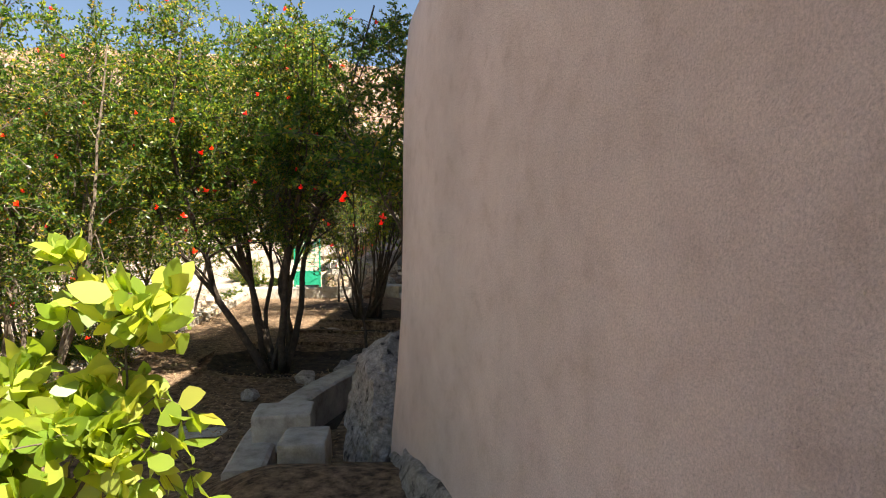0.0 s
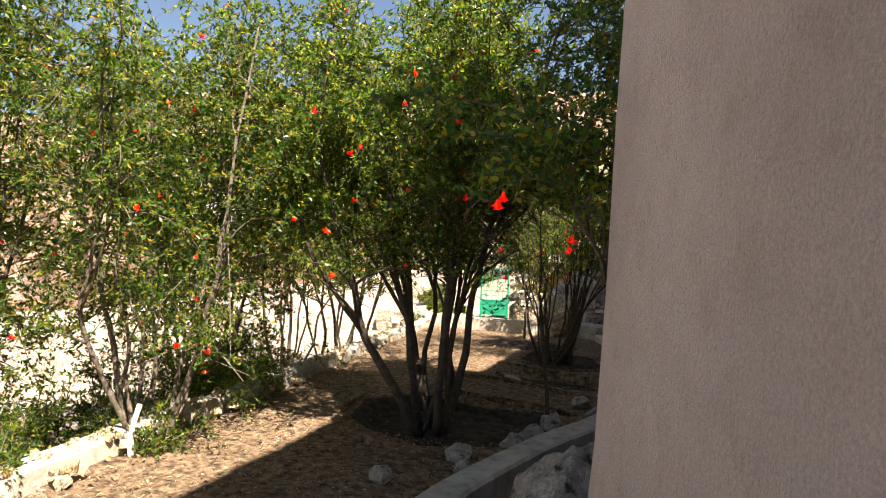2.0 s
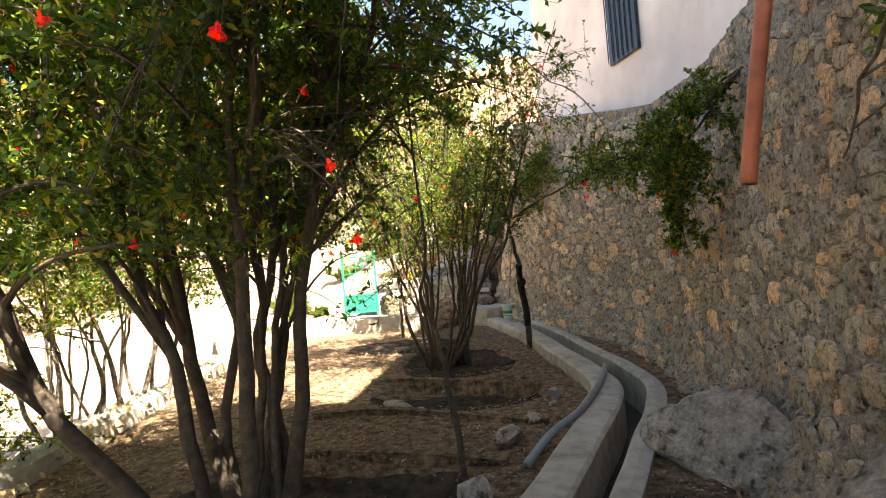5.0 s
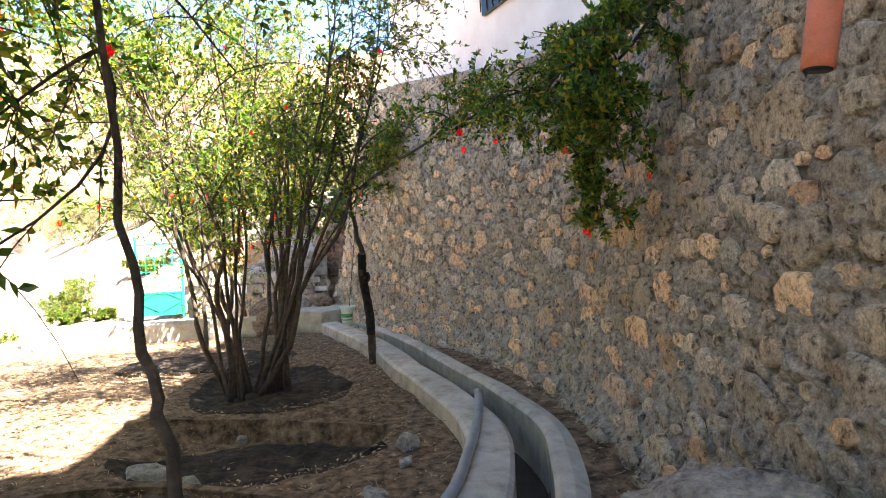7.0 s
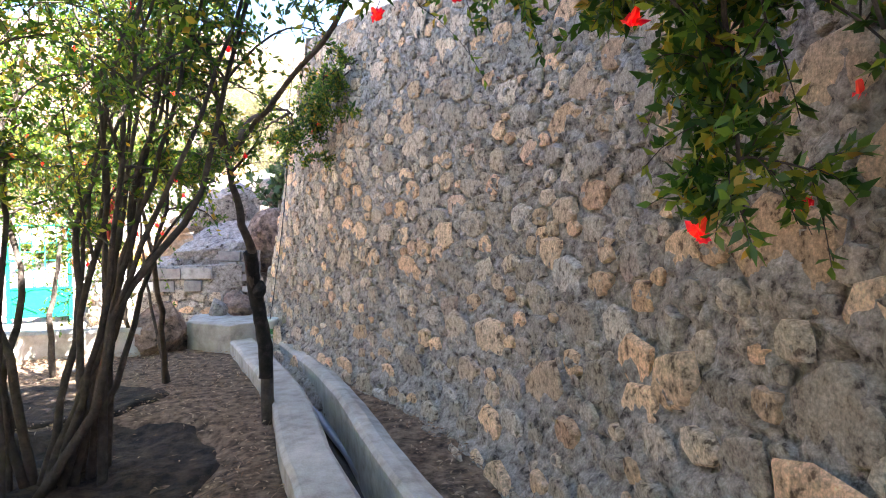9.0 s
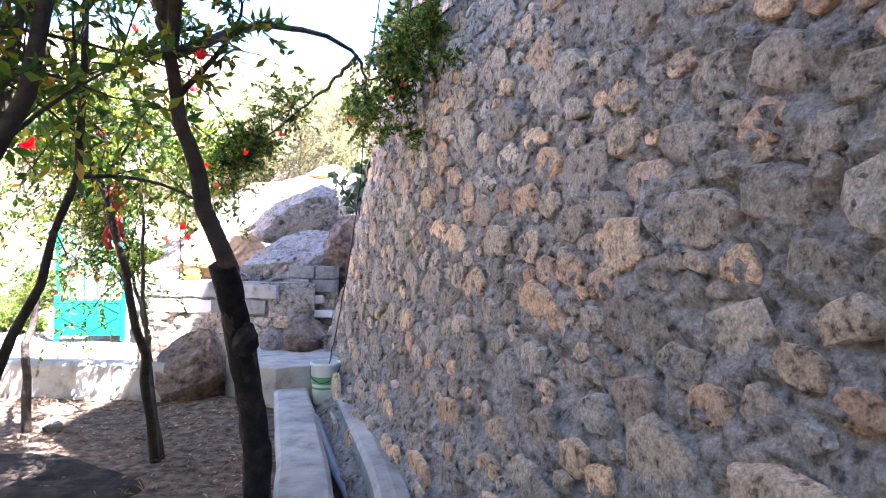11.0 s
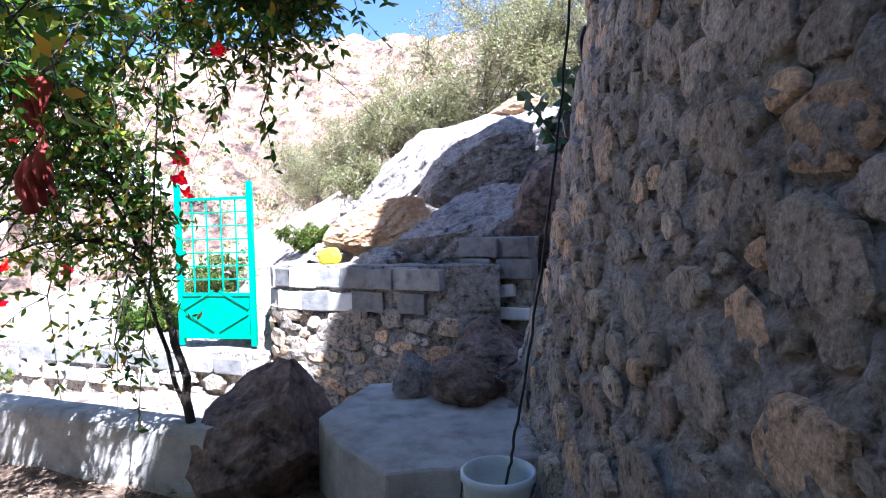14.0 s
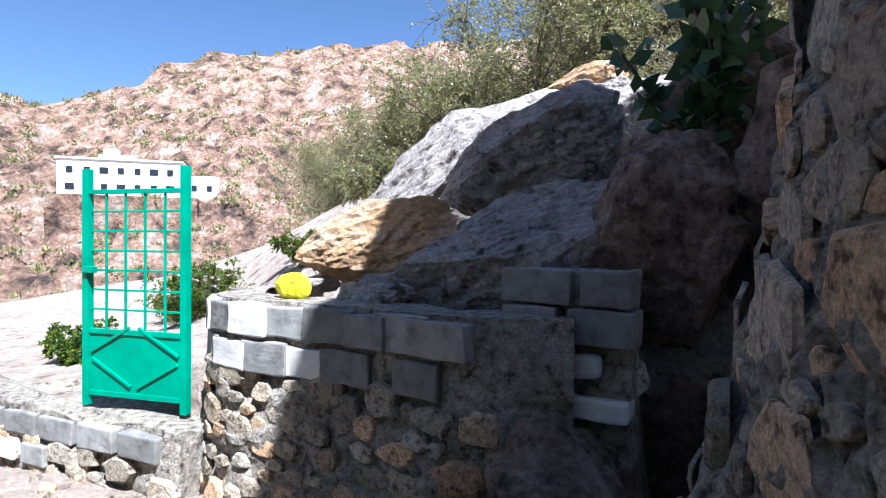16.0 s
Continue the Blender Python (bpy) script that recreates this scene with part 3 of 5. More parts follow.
def gate_bar(name, x, z, sx, sz, sy=0.035, parent=gate, y=0.0, rot=0.0):
    return put(name, box_mesh(name, gm @ Matrix.Translation((x, y, z)) @ Matrix.Rotation(rot, 4, "Y"), sx, sy, sz, GREEN_PAINT, 0.004), parent)


gate_bar("post", 0.0, -0.05, 0.055, 1.87, 0.06)
gate_bar("post", gw, -0.05, 0.055, 1.87, 0.06)
gate_bar("rail", gw / 2, 1.62, gw, 0.035)
gate_bar("rail", gw / 2, 0.52, gw, 0.04)
gate_bar("rail", gw / 2, 0.03, gw, 0.04)
panel = gate_bar("panel", gw / 2, 0.05, gw - 0.04, 0.5, 0.012)
for sx, sz, rot in ((0.25, 0.4, 0.62), (0.75, 0.4, -0.62), (0.25, 0.14, -0.62), (0.75, 0.14, 0.62)):
    a = gw * 0.02 + sx * gw * 0.96
    put("diamond_strip", box_mesh("diamond_strip", gm @ Matrix.Translation((a, -0.012, 0.07 + sz)) @ Matrix.Rotation((-1 if sx < 0.5 else 1) * (1 if sz > 0.3 else -1) * 0.5, 4, "Y") @ Matrix.Translation((0, 0, -0.0)), 0.42, 0.02, 0.022, GREEN_PAINT, 0.003), panel)
for k in range(1, 5):
    gate_bar("bar", gw * k / 5, 0.55, 0.016, 1.08, 0.016)
for k in range(1, 7):
    gate_bar("crossbar", gw / 2, 0.55 + 1.08 * k / 7, gw, 0.016, 0.012, gate, 0.014)
gate_bar("latch", 0.05, 1.0, 0.1, 0.05, 0.05, gate, -0.03)

tagged(new("wall_gate_sill", prism("wall_gate_sill", [(-9.5, 21.35), (-6.2, 21.3), (-4.4, 21.35), (-4.4, 21.9), (-9.5, 21.9)], -1.4, 0.02, MORTAR, 0.02, 10, 0.06)), "mortared stone and block retaining wall under the gate", "wall", kind="structure")

LOW = [(-4.55, 23.2), (-4.5, 22.2), (-4.36, 21.62), (-4.0, 21.4), (-3.5, 21.36), (-3.0, 21.32), (-2.6, 21.25), (-2.2, 21.2), (-1.7, 21.35)]
low_pts = spline([(x, y, 0) for x, y in LOW], 90)


def low_wall_mesh():
    tan = np.gradient(low_pts, axis=0)
    tan /= np.linalg.norm(tan, axis=1)[:, None]
    nrm = np.stack([tan[:, 1], -tan[:, 0], 0 * tan[:, 0]], 1)
    rows_z = np.linspace(-0.6, 0.98, 40)
    v = []
    for i, p in enumerate(low_pts):
        for z in rows_z:
            bul = 0.07 * noise.fractal((p[0] * 2.2, p[1] * 2.2, z * 3.2), 0.9, 2.0, 4) * (1 if z < 0.55 else 0.3)
            v.append(p + nrm[i] * (bul + 0.12 * (0.6 - z) * 0.5) + np.array([0, 0, z]))
        v.append(p - nrm[i] * 0.35 + np.array([0, 0, 0.98 + 0.04 * noise.noise((p[0] * 3, p[1] * 3, 0))]))
    c = len(rows_z) + 1
    f = [(i * c + j, (i + 1) * c + j, (i + 1) * c + j + 1, i * c + j + 1) for i in range(len(low_pts) - 1) for j in range(c - 1)]
    return mesh_of("wall_low", v, f, MORTAR, False), nrm


low_me, low_n = low_wall_mesh()
wall_low = tagged(new("wall_low", low_me), "rounded low wall of rubble topped with concrete blocks", "wall", kind="structure")


def block_on(path_i, z, w, h, parent, material, proud=0.035, depth=0.16):
    p, n = low_pts[path_i], low_n[path_i]
    ang = math.atan2(n[1], n[0]) + math.pi / 2
    m = Matrix.Translation((p[0] + n[0] * (proud - depth / 2) , p[1] + n[1] * (proud - depth / 2), z)) @ Matrix.Rotation(ang, 4, "Z")
    return put("block", box_mesh("block", m, w, depth, h, material, 0.012, 0.012, 3), parent)


for course, (z, h) in enumerate(((0.755, 0.21), (0.525, 0.2))):
    for n_b, i in enumerate(range(24 + 3 * course, 76, 7)):
        if course == 1 and n_b in (5,):
            continue
        mat_b = BLOCK_PALE if (course == 1 and n_b in (1, 3)) or (course == 0 and n_b in (0, 2)) else BLOCK
        block_on(i, z, 0.365 - 0.05 * ((n_b * 5 + course) % 3 == 1), h - 0.015 * (n_b % 2), wall_low, mat_b, 0.03 + 0.012 * (n_b % 3))
for n_b in range(8):
    put("block", box_mesh("block", Matrix.Translation((-4.75 - 0.45 * n_b, 21.42, -0.2)), 0.39, 0.16 + 0.14, 0.18, BLOCK, 0.014, 0.01, 2), bpy.data.objects["wall_gate_sill"])
    put("block", box_mesh("block", Matrix.Translation((-5.9 - 0.4 * n_b, 21.4, -0.42)), 0.3, 0.3, 0.17, BLOCK_PALE if n_b % 3 else BLOCK, 0.014, 0.01, 2), bpy.data.objects["wall_gate_sill"])

pillar = thing("block_pillar", "short pillar of grey concrete blocks with white mortar patches", "pillar", (-1.77, 21.62, 0.4))
pm = Matrix.Translation((-1.77, 21.62, 0)) @ Matrix.Rotation(radians(-6), 4, "Z")
put("core", box_mesh("core", pm @ Matrix.Translation((0, 0.05, 0.2)), 0.66, 0.3, 1.02, MORTAR, 0.02, 0.02, 4), pillar)
for z, row in ((1.045, ((-0.15, 0.4), (0.22, 0.28))), (0.845, ((-0.18, 0.33), (0.2, 0.36))), (0.65, ((-0.24, 0.2),)), (0.46, ((-0.16, 0.36),))):
    for x, w in row:
        put("block", box_mesh("block", pm @ Matrix.Translation((x, -0.08, z)), w - 0.02, 0.2, 0.185, BLOCK, 0.014, 0.01, 2), pillar)
put("mortar_patch", box_mesh("mortar_patch", pm @ Matrix.Translation((0.05, -0.09, 0.67)), 0.3, 0.19, 0.12, BLOCK_PALE, 0.03, 0.02, 3), pillar)
put("mortar_patch", box_mesh("mortar_patch", pm @ Matrix.Translation((0.18, -0.1, 0.47)), 0.32, 0.18, 0.11, BLOCK_PALE, 0.02, 0.015, 3), pillar)

# ---- slab at the channel's head ----
tagged(new("slab", prism("slab", [(-2.1, 18.95), (-1.75, 18.62), (-1.42, 18.42), (-1.1, 18.56), (-0.85, 18.8), (-0.7, 19.9), (-1.3, 20.1), (-2.15, 19.65)], -0.3, 0.31, CONCRETE, 0.025, 3, 0.012)), "rough concrete slab at the head of the channel", "slab", kind="structure")


def rock(label, at, size, turn, seed, material=ROCK, levels=4, tilt=(0, 0), rough=0.28, group=""):
    ob = new("boulder", rock_mesh("boulder", size, material, seed, levels, rough))
    ob.matrix_basis = pose(*at, tilt[0], tilt[1], turn)
    return tagged(ob, label, "rock", group)


rock("large brown weathered boulder beside the concrete slab", (-2.36, 18.95, 0.1), (0.37, 0.34, 0.38), 20, 3, BROWN_ROCK, 4)
rock("dark flat-topped boulder resting on the slab", (-1.4, 19.5, 0.4), (0.22, 0.2, 0.14), 10, 5, BROWN_ROCK, 4)
rock("dark angular boulder resting on the slab", (-1.08, 19.68, 0.38), (0.17, 0.19, 0.14), 60, 6, BROWN_ROCK, 4)
rock("small pale stone beside the slab rocks", (-1.78, 19.5, 0.35), (0.13, 0.14, 0.2), 30, 7, ROCK, 3)
rock("broad sloping slab of grey bedrock", (-2.72, 22.45, 0.98), (1.32, 0.6, 0.52), 4, 11, ROCK, 5, (18, -31), 0.16)
rock("dark shaded boulder overhanging the sloping slab", (-2.48, 23.2, 2.08), (0.78, 0.5, 0.42), 6, 12, ROCK, 5, (-8, -14), 0.2)
rock("ochre split rock with a flat front face", (-3.62, 22.5, 1.32), (0.68, 0.42, 0.32), -8, 13, ORANGE_ROCK, 5, (14, -14))
rock("long pale ridge of sunlit bedrock", (-3.15, 24.35, 1.95), (2.2, 0.75, 0.72), 4, 14, ROCK, 5, (10, -23), 0.2)
rock("red-brown boulder beside the stone wall", (-1.2, 22.25, 1.42), (0.46, 0.46, 0.5), 40, 15, BROWN_ROCK, 5)
rock("overhanging red-brown rock below the block pillar", (-1.8, 21.2, 0.22), (0.36, 0.3, 0.22), 0, 16, BROWN_ROCK, 5)
rock("dark rock at the back of the hollow by the pillar", (-1.1, 22.75, 0.3), (0.5, 0.4, 0.6), 0, 17, BROWN_ROCK, 4)
# two added rocks: they keep the hollow dark and cover the bright gap above
rock("added brown rock closing the gap by the stone wall to shade the hollow", (-0.62, 22.1, 1.75), (0.34, 0.5, 0.62), 15, 33, BROWN_ROCK, 4)
rock("added dark rock covering the bright gap behind the waxy-leaved plant", (-0.7, 23.0, 2.25), (0.55, 0.35, 0.7), 0, 34, BROWN_ROCK, 4)
rock("grey bedrock filling behind the block pillar", (-1.4, 23.0, 1.0), (0.9, 0.6, 0.9), 0, 27, ROCK, 5)
# added rock, stands where bright ground showed instead of shade
rock("added tall rock face filling the bright ground behind the wall end", (0.1, 23.0, 1.2), (0.9, 0.8, 1.3), 30, 29, ROCK, 5)
rock("pale loose rock on the wall top", (-3.1, 21.75, 0.95), (0.3, 0.2, 0.13), 20, 28, ROCK, 4)
rock("small red rock on top of the ridge", (-2.25, 24.6, 3.05), (0.36, 0.26, 0.17), 0, 18, ORANGE_ROCK, 4)
rock("small loose stone on the hillside", (-3.2, 22.0, 1.05), (0.12, 0.1, 0.09), 0, 19, ROCK, 3)
rock("small loose stone on the hillside", (-3.9, 22.2, 1.02), (0.16, 0.1, 0.07), 30, 20, ROCK, 3)
rock("grey bedrock foot of the stone wall", (0.3, 6.4, 0.3), (0.62, 1.2, 0.85), 8, 21, ROCK, 5)
rock("weathered bedrock under the plaster wall", (-0.4, 5.2, 0.3), (0.42, 0.68, 0.6), -14, 22, ROCK, 5)
rock("low bulge of bedrock at the wall's foot", (0.75, 9.7, 0.02), (0.5, 0.9, 0.42), 15, 23, ROCK, 5)
rock("pale bedrock skirt below the plaster wall", (0.0, 3.6, 0.25), (0.28, 1.0, 0.36), 14, 24, ROCK, 5)

# ---- loose blocks and stones ----
for label, at, size, turn in (
        ("grey concrete block lying at the end of the ledge", (-1.45, 5.15, 0.0), (0.52, 0.42, 0.34), 8),
        ("grey concrete block set beside the channel", (-1.08, 4.4, 0.05), (0.36, 0.42, 0.3), 4),
        ("pale concrete block half sunk in the soil", (-2.5, 5.75, -0.3), (0.55, 0.4, 0.22), -8)):
    tagged(new("concrete_block", box_mesh("concrete_block", Matrix.Rotation(radians(turn), 4, "Z"), *size, CONCRETE, 0.03, 0.012, 3)), label, "block").location = at
for n_s, (x, y, s) in enumerate(((-1.44, 13.2, 0.1), (-0.45, 12.1, 0.09), (-0.5, 11.75, 0.06), (-1.85, 13.05, 0.06), (-2.3, 12.2, 0.17), (-2.0, 12.0, 0.1), (-1.0, 10.6, 0.14), (-0.75, 11.2, 0.1), (-1.25, 9.5, 0.16), (-1.35, 9.0, 0.18), (-1.5, 8.5, 0.12), (-1.9, 7.75, 0.14), (-1.75, 7.45, 0.1), (-2.35, 6.9, 0.12), (-3.0, 17.6, 0.07))):
    rock("loose grey garden stone lying on the soil", (x, y, float(ground_z(x, y)) + s * 0.45), (s, s * 0.8, s * 0.7), 40 * n_s, 40 + n_s, ROCK, 3, group="garden stones")
for line in ([(-3.2, 11.75), (-2.4, 11.8), (-1.6, 11.55), (-0.95, 11.2), (-0.6, 11.1)], [(-2.9, 13.3), (-2.2, 13.25), (-1.4, 13.0), (-0.6, 12.5)], [(-3.95, 9.7), (-3.85, 8.6), (-3.2, 7.95), (-2.3, 7.75), (-1.7, 7.8)], [(-3.6, 10.45), (-2.8, 10.55), (-1.9, 10.4), (-1.0, 10.1)]):
    tagged(new("bed_border", rubble_ribbon("bed_border", line, 0.16, -0.4, -0.02, SOIL, 0.035)), "low earth and stone border of a planting bed", "border", kind="structure")

# ---- bucket, hoses, cable, pipe ----
bucket = thing("bucket", "white plastic paint bucket with green print standing in the channel", "bucket", (-0.94, 18.42, -0.02))


def lathe(name, prof, material, sides=28):
    v = [(r * math.cos(2 * math.pi * k / sides), r * math.sin(2 * math.pi * k / sides), z) for r, z in prof for k in range(sides)]
    f = [(i * sides + k, i * sides + (k + 1) % sides, (i + 1) * sides + (k + 1) % sides, (i + 1) * sides + k) for i in range(len(prof) - 1) for k in range(sides)]
    return mesh_of(name, v, f, material, True)


rock("flat stone in the channel under the bucket", (-0.94, 18.42, -0.18), (0.12, 0.12, 0.14), 0, 31, ROCK, 3)
bk = Matrix.Translation((-0.94, 18.42, -0.02))
put("body", lathe("body", [(0.0, 0.005), (0.105, 0.0), (0.112, 0.02), (0.138, 0.36), (0.146, 0.37), (0.146, 0.395), (0.138, 0.4), (0.132, 0.395), (0.128, 0.36), (0.104, 0.02), (0.0, 0.015)], WHITE_PLASTIC), bucket, "", bk)
put("print_band", lathe("print_band", [(0.1275, 0.2), (0.1345, 0.27)], GREEN_PRINT), bucket, "green printed band", bk)
put("print_band", lathe("print_band", [(0.1235, 0.15), (0.125, 0.17)], GREEN_PRINT), bucket, "", bk)
put("handle", tube("handle", [(-0.145, 0, 0.36), (-0.11, -0.11, 0.27), (0, -0.155, 0.22), (0.11, -0.11, 0.27), (0.145, 0, 0.36)], 0.004, 0.004, IRON, 16, 6), bucket, "thin wire handle", bk)

tagged(new("water_hose", tube("water_hose", [(-1.02, 18.2, -0.08), (-0.85, 17.7, 0.0), (-0.62, 17.1, -0.1), (-0.3, 16.4, -0.25), (-0.1, 15.6, -0.28), (0.05, 15.0, -0.28), (0.2, 14.2, -0.24), (0.28, 13.4, -0.12), (0.26, 12.95, 0.06), (0.2, 12.55, 0.137), (0.05, 11.9, 0.138), (-0.14, 11.3, 0.138), (-0.33, 10.8, 0.12), (-0.62, 10.4, 0.06), (-0.85, 10.0, -0.04)], 0.034, 0.034, HOSE_GREY, 120, 12)), "grey plastic water hose lying in the channel", "hose")
tagged(new("black_cable", tube("black_cable", [(-0.53, 19.0, 4.3), (-0.64, 18.88, 3.2), (-0.69, 18.8, 2.2), (-0.79, 18.74, 1.3), (-0.88, 18.58, 0.6), (-0.92, 18.47, 0.3), (-0.94, 18.42, 0.02)], 0.006, 0.006, BLACK_RUBBER, 60, 8, 0.0, 0.003)), "thin black hose hanging down the wall into the bucket", "hose")
pipe = thing("drain_pipe", "orange plastic drain pipe on the stone wall", "pipe", (0.78, 9.48, 1.97))
put("tube", tube("tube", [(0.78, 9.48, 1.97), (0.84, 9.46, 2.4), (0.98, 9.42, 3.3), (1.15, 9.38, 4.4)], 0.052, 0.052, PIPE_RED, 20, 18), pipe)
# the pipe is solid; a black plug paints the shade inside its opening
put("bore_shade", tube("bore_shade", [(0.7793, 9.48, 1.966), (0.783, 9.479, 1.99)], 0.044, 0.044, BLACK_RUBBER, 4, 18), pipe, "black plug drawn as the shaded open end")

# ---- trees ----
def quads_mesh(name, quads, material):
    n, s = quads.shape[:2]
    me = bpy.data.meshes.new(name)
    me.vertices.add(n * s)
    me.vertices.foreach_set("co", quads.reshape(-1).astype(np.float32))
    me.loops.add(n * s)
    me.loops.foreach_set("vertex_index", np.arange(n * s, dtype=np.int32))
    me.polygons.add(n)
    me.polygons.foreach_set("loop_start", np.arange(0, n * s, s, dtype=np.int32))
    me.materials.append(material)
    me.update(calc_edges=True)
    me.validate()
    return me


def leaf_quads(at, way, length, width, oval=False):
    n = len(at)
    way = way / (np.linalg.norm(way, axis=1)[:, None] + 1e-9)
    side = np.cross(way, rng.normal(size=(n, 3)))
    side /= np.linalg.norm(side, axis=1)[:, None] + 1e-9
    up = np.cross(way, side)
    L = (length * rng.uniform(0.7, 1.25, n))[:, None]
    W = (width * rng.uniform(0.8, 1.2, n))[:, None]
    mid = at + way * L * 0.45
    if oval:
        return np.stack([at, at + way * L * 0.22 + side * W * 0.42, at + way * L * 0.55 + side * W * 0.48 + up * W * 0.12, at + way * L * 0.84 + side * W * 0.27, at + way * L - up * L * 0.1,
                         at + way * L * 0.84 - side * W * 0.27, at + way * L * 0.55 - side * W * 0.48 + up * W * 0.12, at + way * L * 0.22 - side * W * 0.42], 1)
    return np.stack([at, mid + side * W / 2 + up * W * 0.18, at + way * L - up * L * 0.08, mid - side * W / 2 + up * W * 0.18], 1)


def flower_mesh(seed):
    local = np.random.default_rng(seed)
    quads = []
    for k in range(7):
        a = 2 * np.pi * k / 7 + local.uniform(-0.2, 0.2)
        way = np.array([[np.cos(a), np.sin(a), local.uniform(-0.5, 0.4)]])
        quads.append(leaf_quads(np.array([[0, 0, 0.0]]), way, 0.036, 0.034))
    v, f = tube_data(np.array([[0, 0, 0.035], [0, 0, 0.01], [0, 0, -0.012]]), [0.006, 0.013, 0.016], 6)
    me = mesh_of("flower", v, f, PETAL, True)
    q = np.concatenate(quads).reshape(-1, 3)
    n = len(v)
    me2 = mesh_of("flower", list(v) + list(q), list(f) + [(n + 4 * i, n + 4 * i + 1, n + 4 * i + 2, n + 4 * i + 3) for i in range(7)], PETAL)
    bpy.data.meshes.remove(me)
    return me2


# the trodden way through the garden, kept clear of leaves
LANE = [(0.1, 0), (-0.4, 3), (-0.8, 5), (-0.9, 7), (-0.4, 9), (0.2, 12), (0.1, 14), (-0.1, 15.2), (-0.5, 17), (-1.1, 18.5)]
FLOWERS = [flower_mesh(s) for s in range(4)]


def tubes_batch(paths, radii, sides, base):
    """Many tubes at once: paths (m, n, 3), radii (m, n)."""
    m, n, _ = paths.shape
    tan = np.gradient(paths, axis=1)
    tan /= np.linalg.norm(tan, axis=2)[..., None] + 1e-9
    a = np.cross(tan, np.array([0.31, 0.87, 0.38]))
    a /= np.linalg.norm(a, axis=2)[..., None] + 1e-9
    b = np.cross(tan, a)
    ang = np.linspace(0, 2 * np.pi, sides, endpoint=False)
    v = paths[:, :, None] + (np.cos(ang)[:, None] * a[:, :, None] + np.sin(ang)[:, None] * b[:, :, None]) * radii[..., None, None]
    i = np.arange(m * n * sides).reshape(m, n, sides) + base
    f = np.stack([i[:, :-1], np.roll(i, -1, 2)[:, :-1], np.roll(i, -1, 2)[:, 1:], i[:, 1:]], -1).reshape(-1, 4)
    return v.reshape(-1, 3), f


def bow3(p0, p1, p2, n):
    """Quadratic curves through three rows of points."""
    t = np.linspace(0, 1, n)[None, :, None]
    mid = 2 * p1 - 0.5 * p0 - 0.5 * p2
    return (1 - t) ** 2 * p0[:, None] + 2 * t * (1 - t) * mid[:, None] + t * t * p2[:, None]


def unit(v):
    return v / (np.linalg.norm(v, axis=-1)[..., None] + 1e-9)


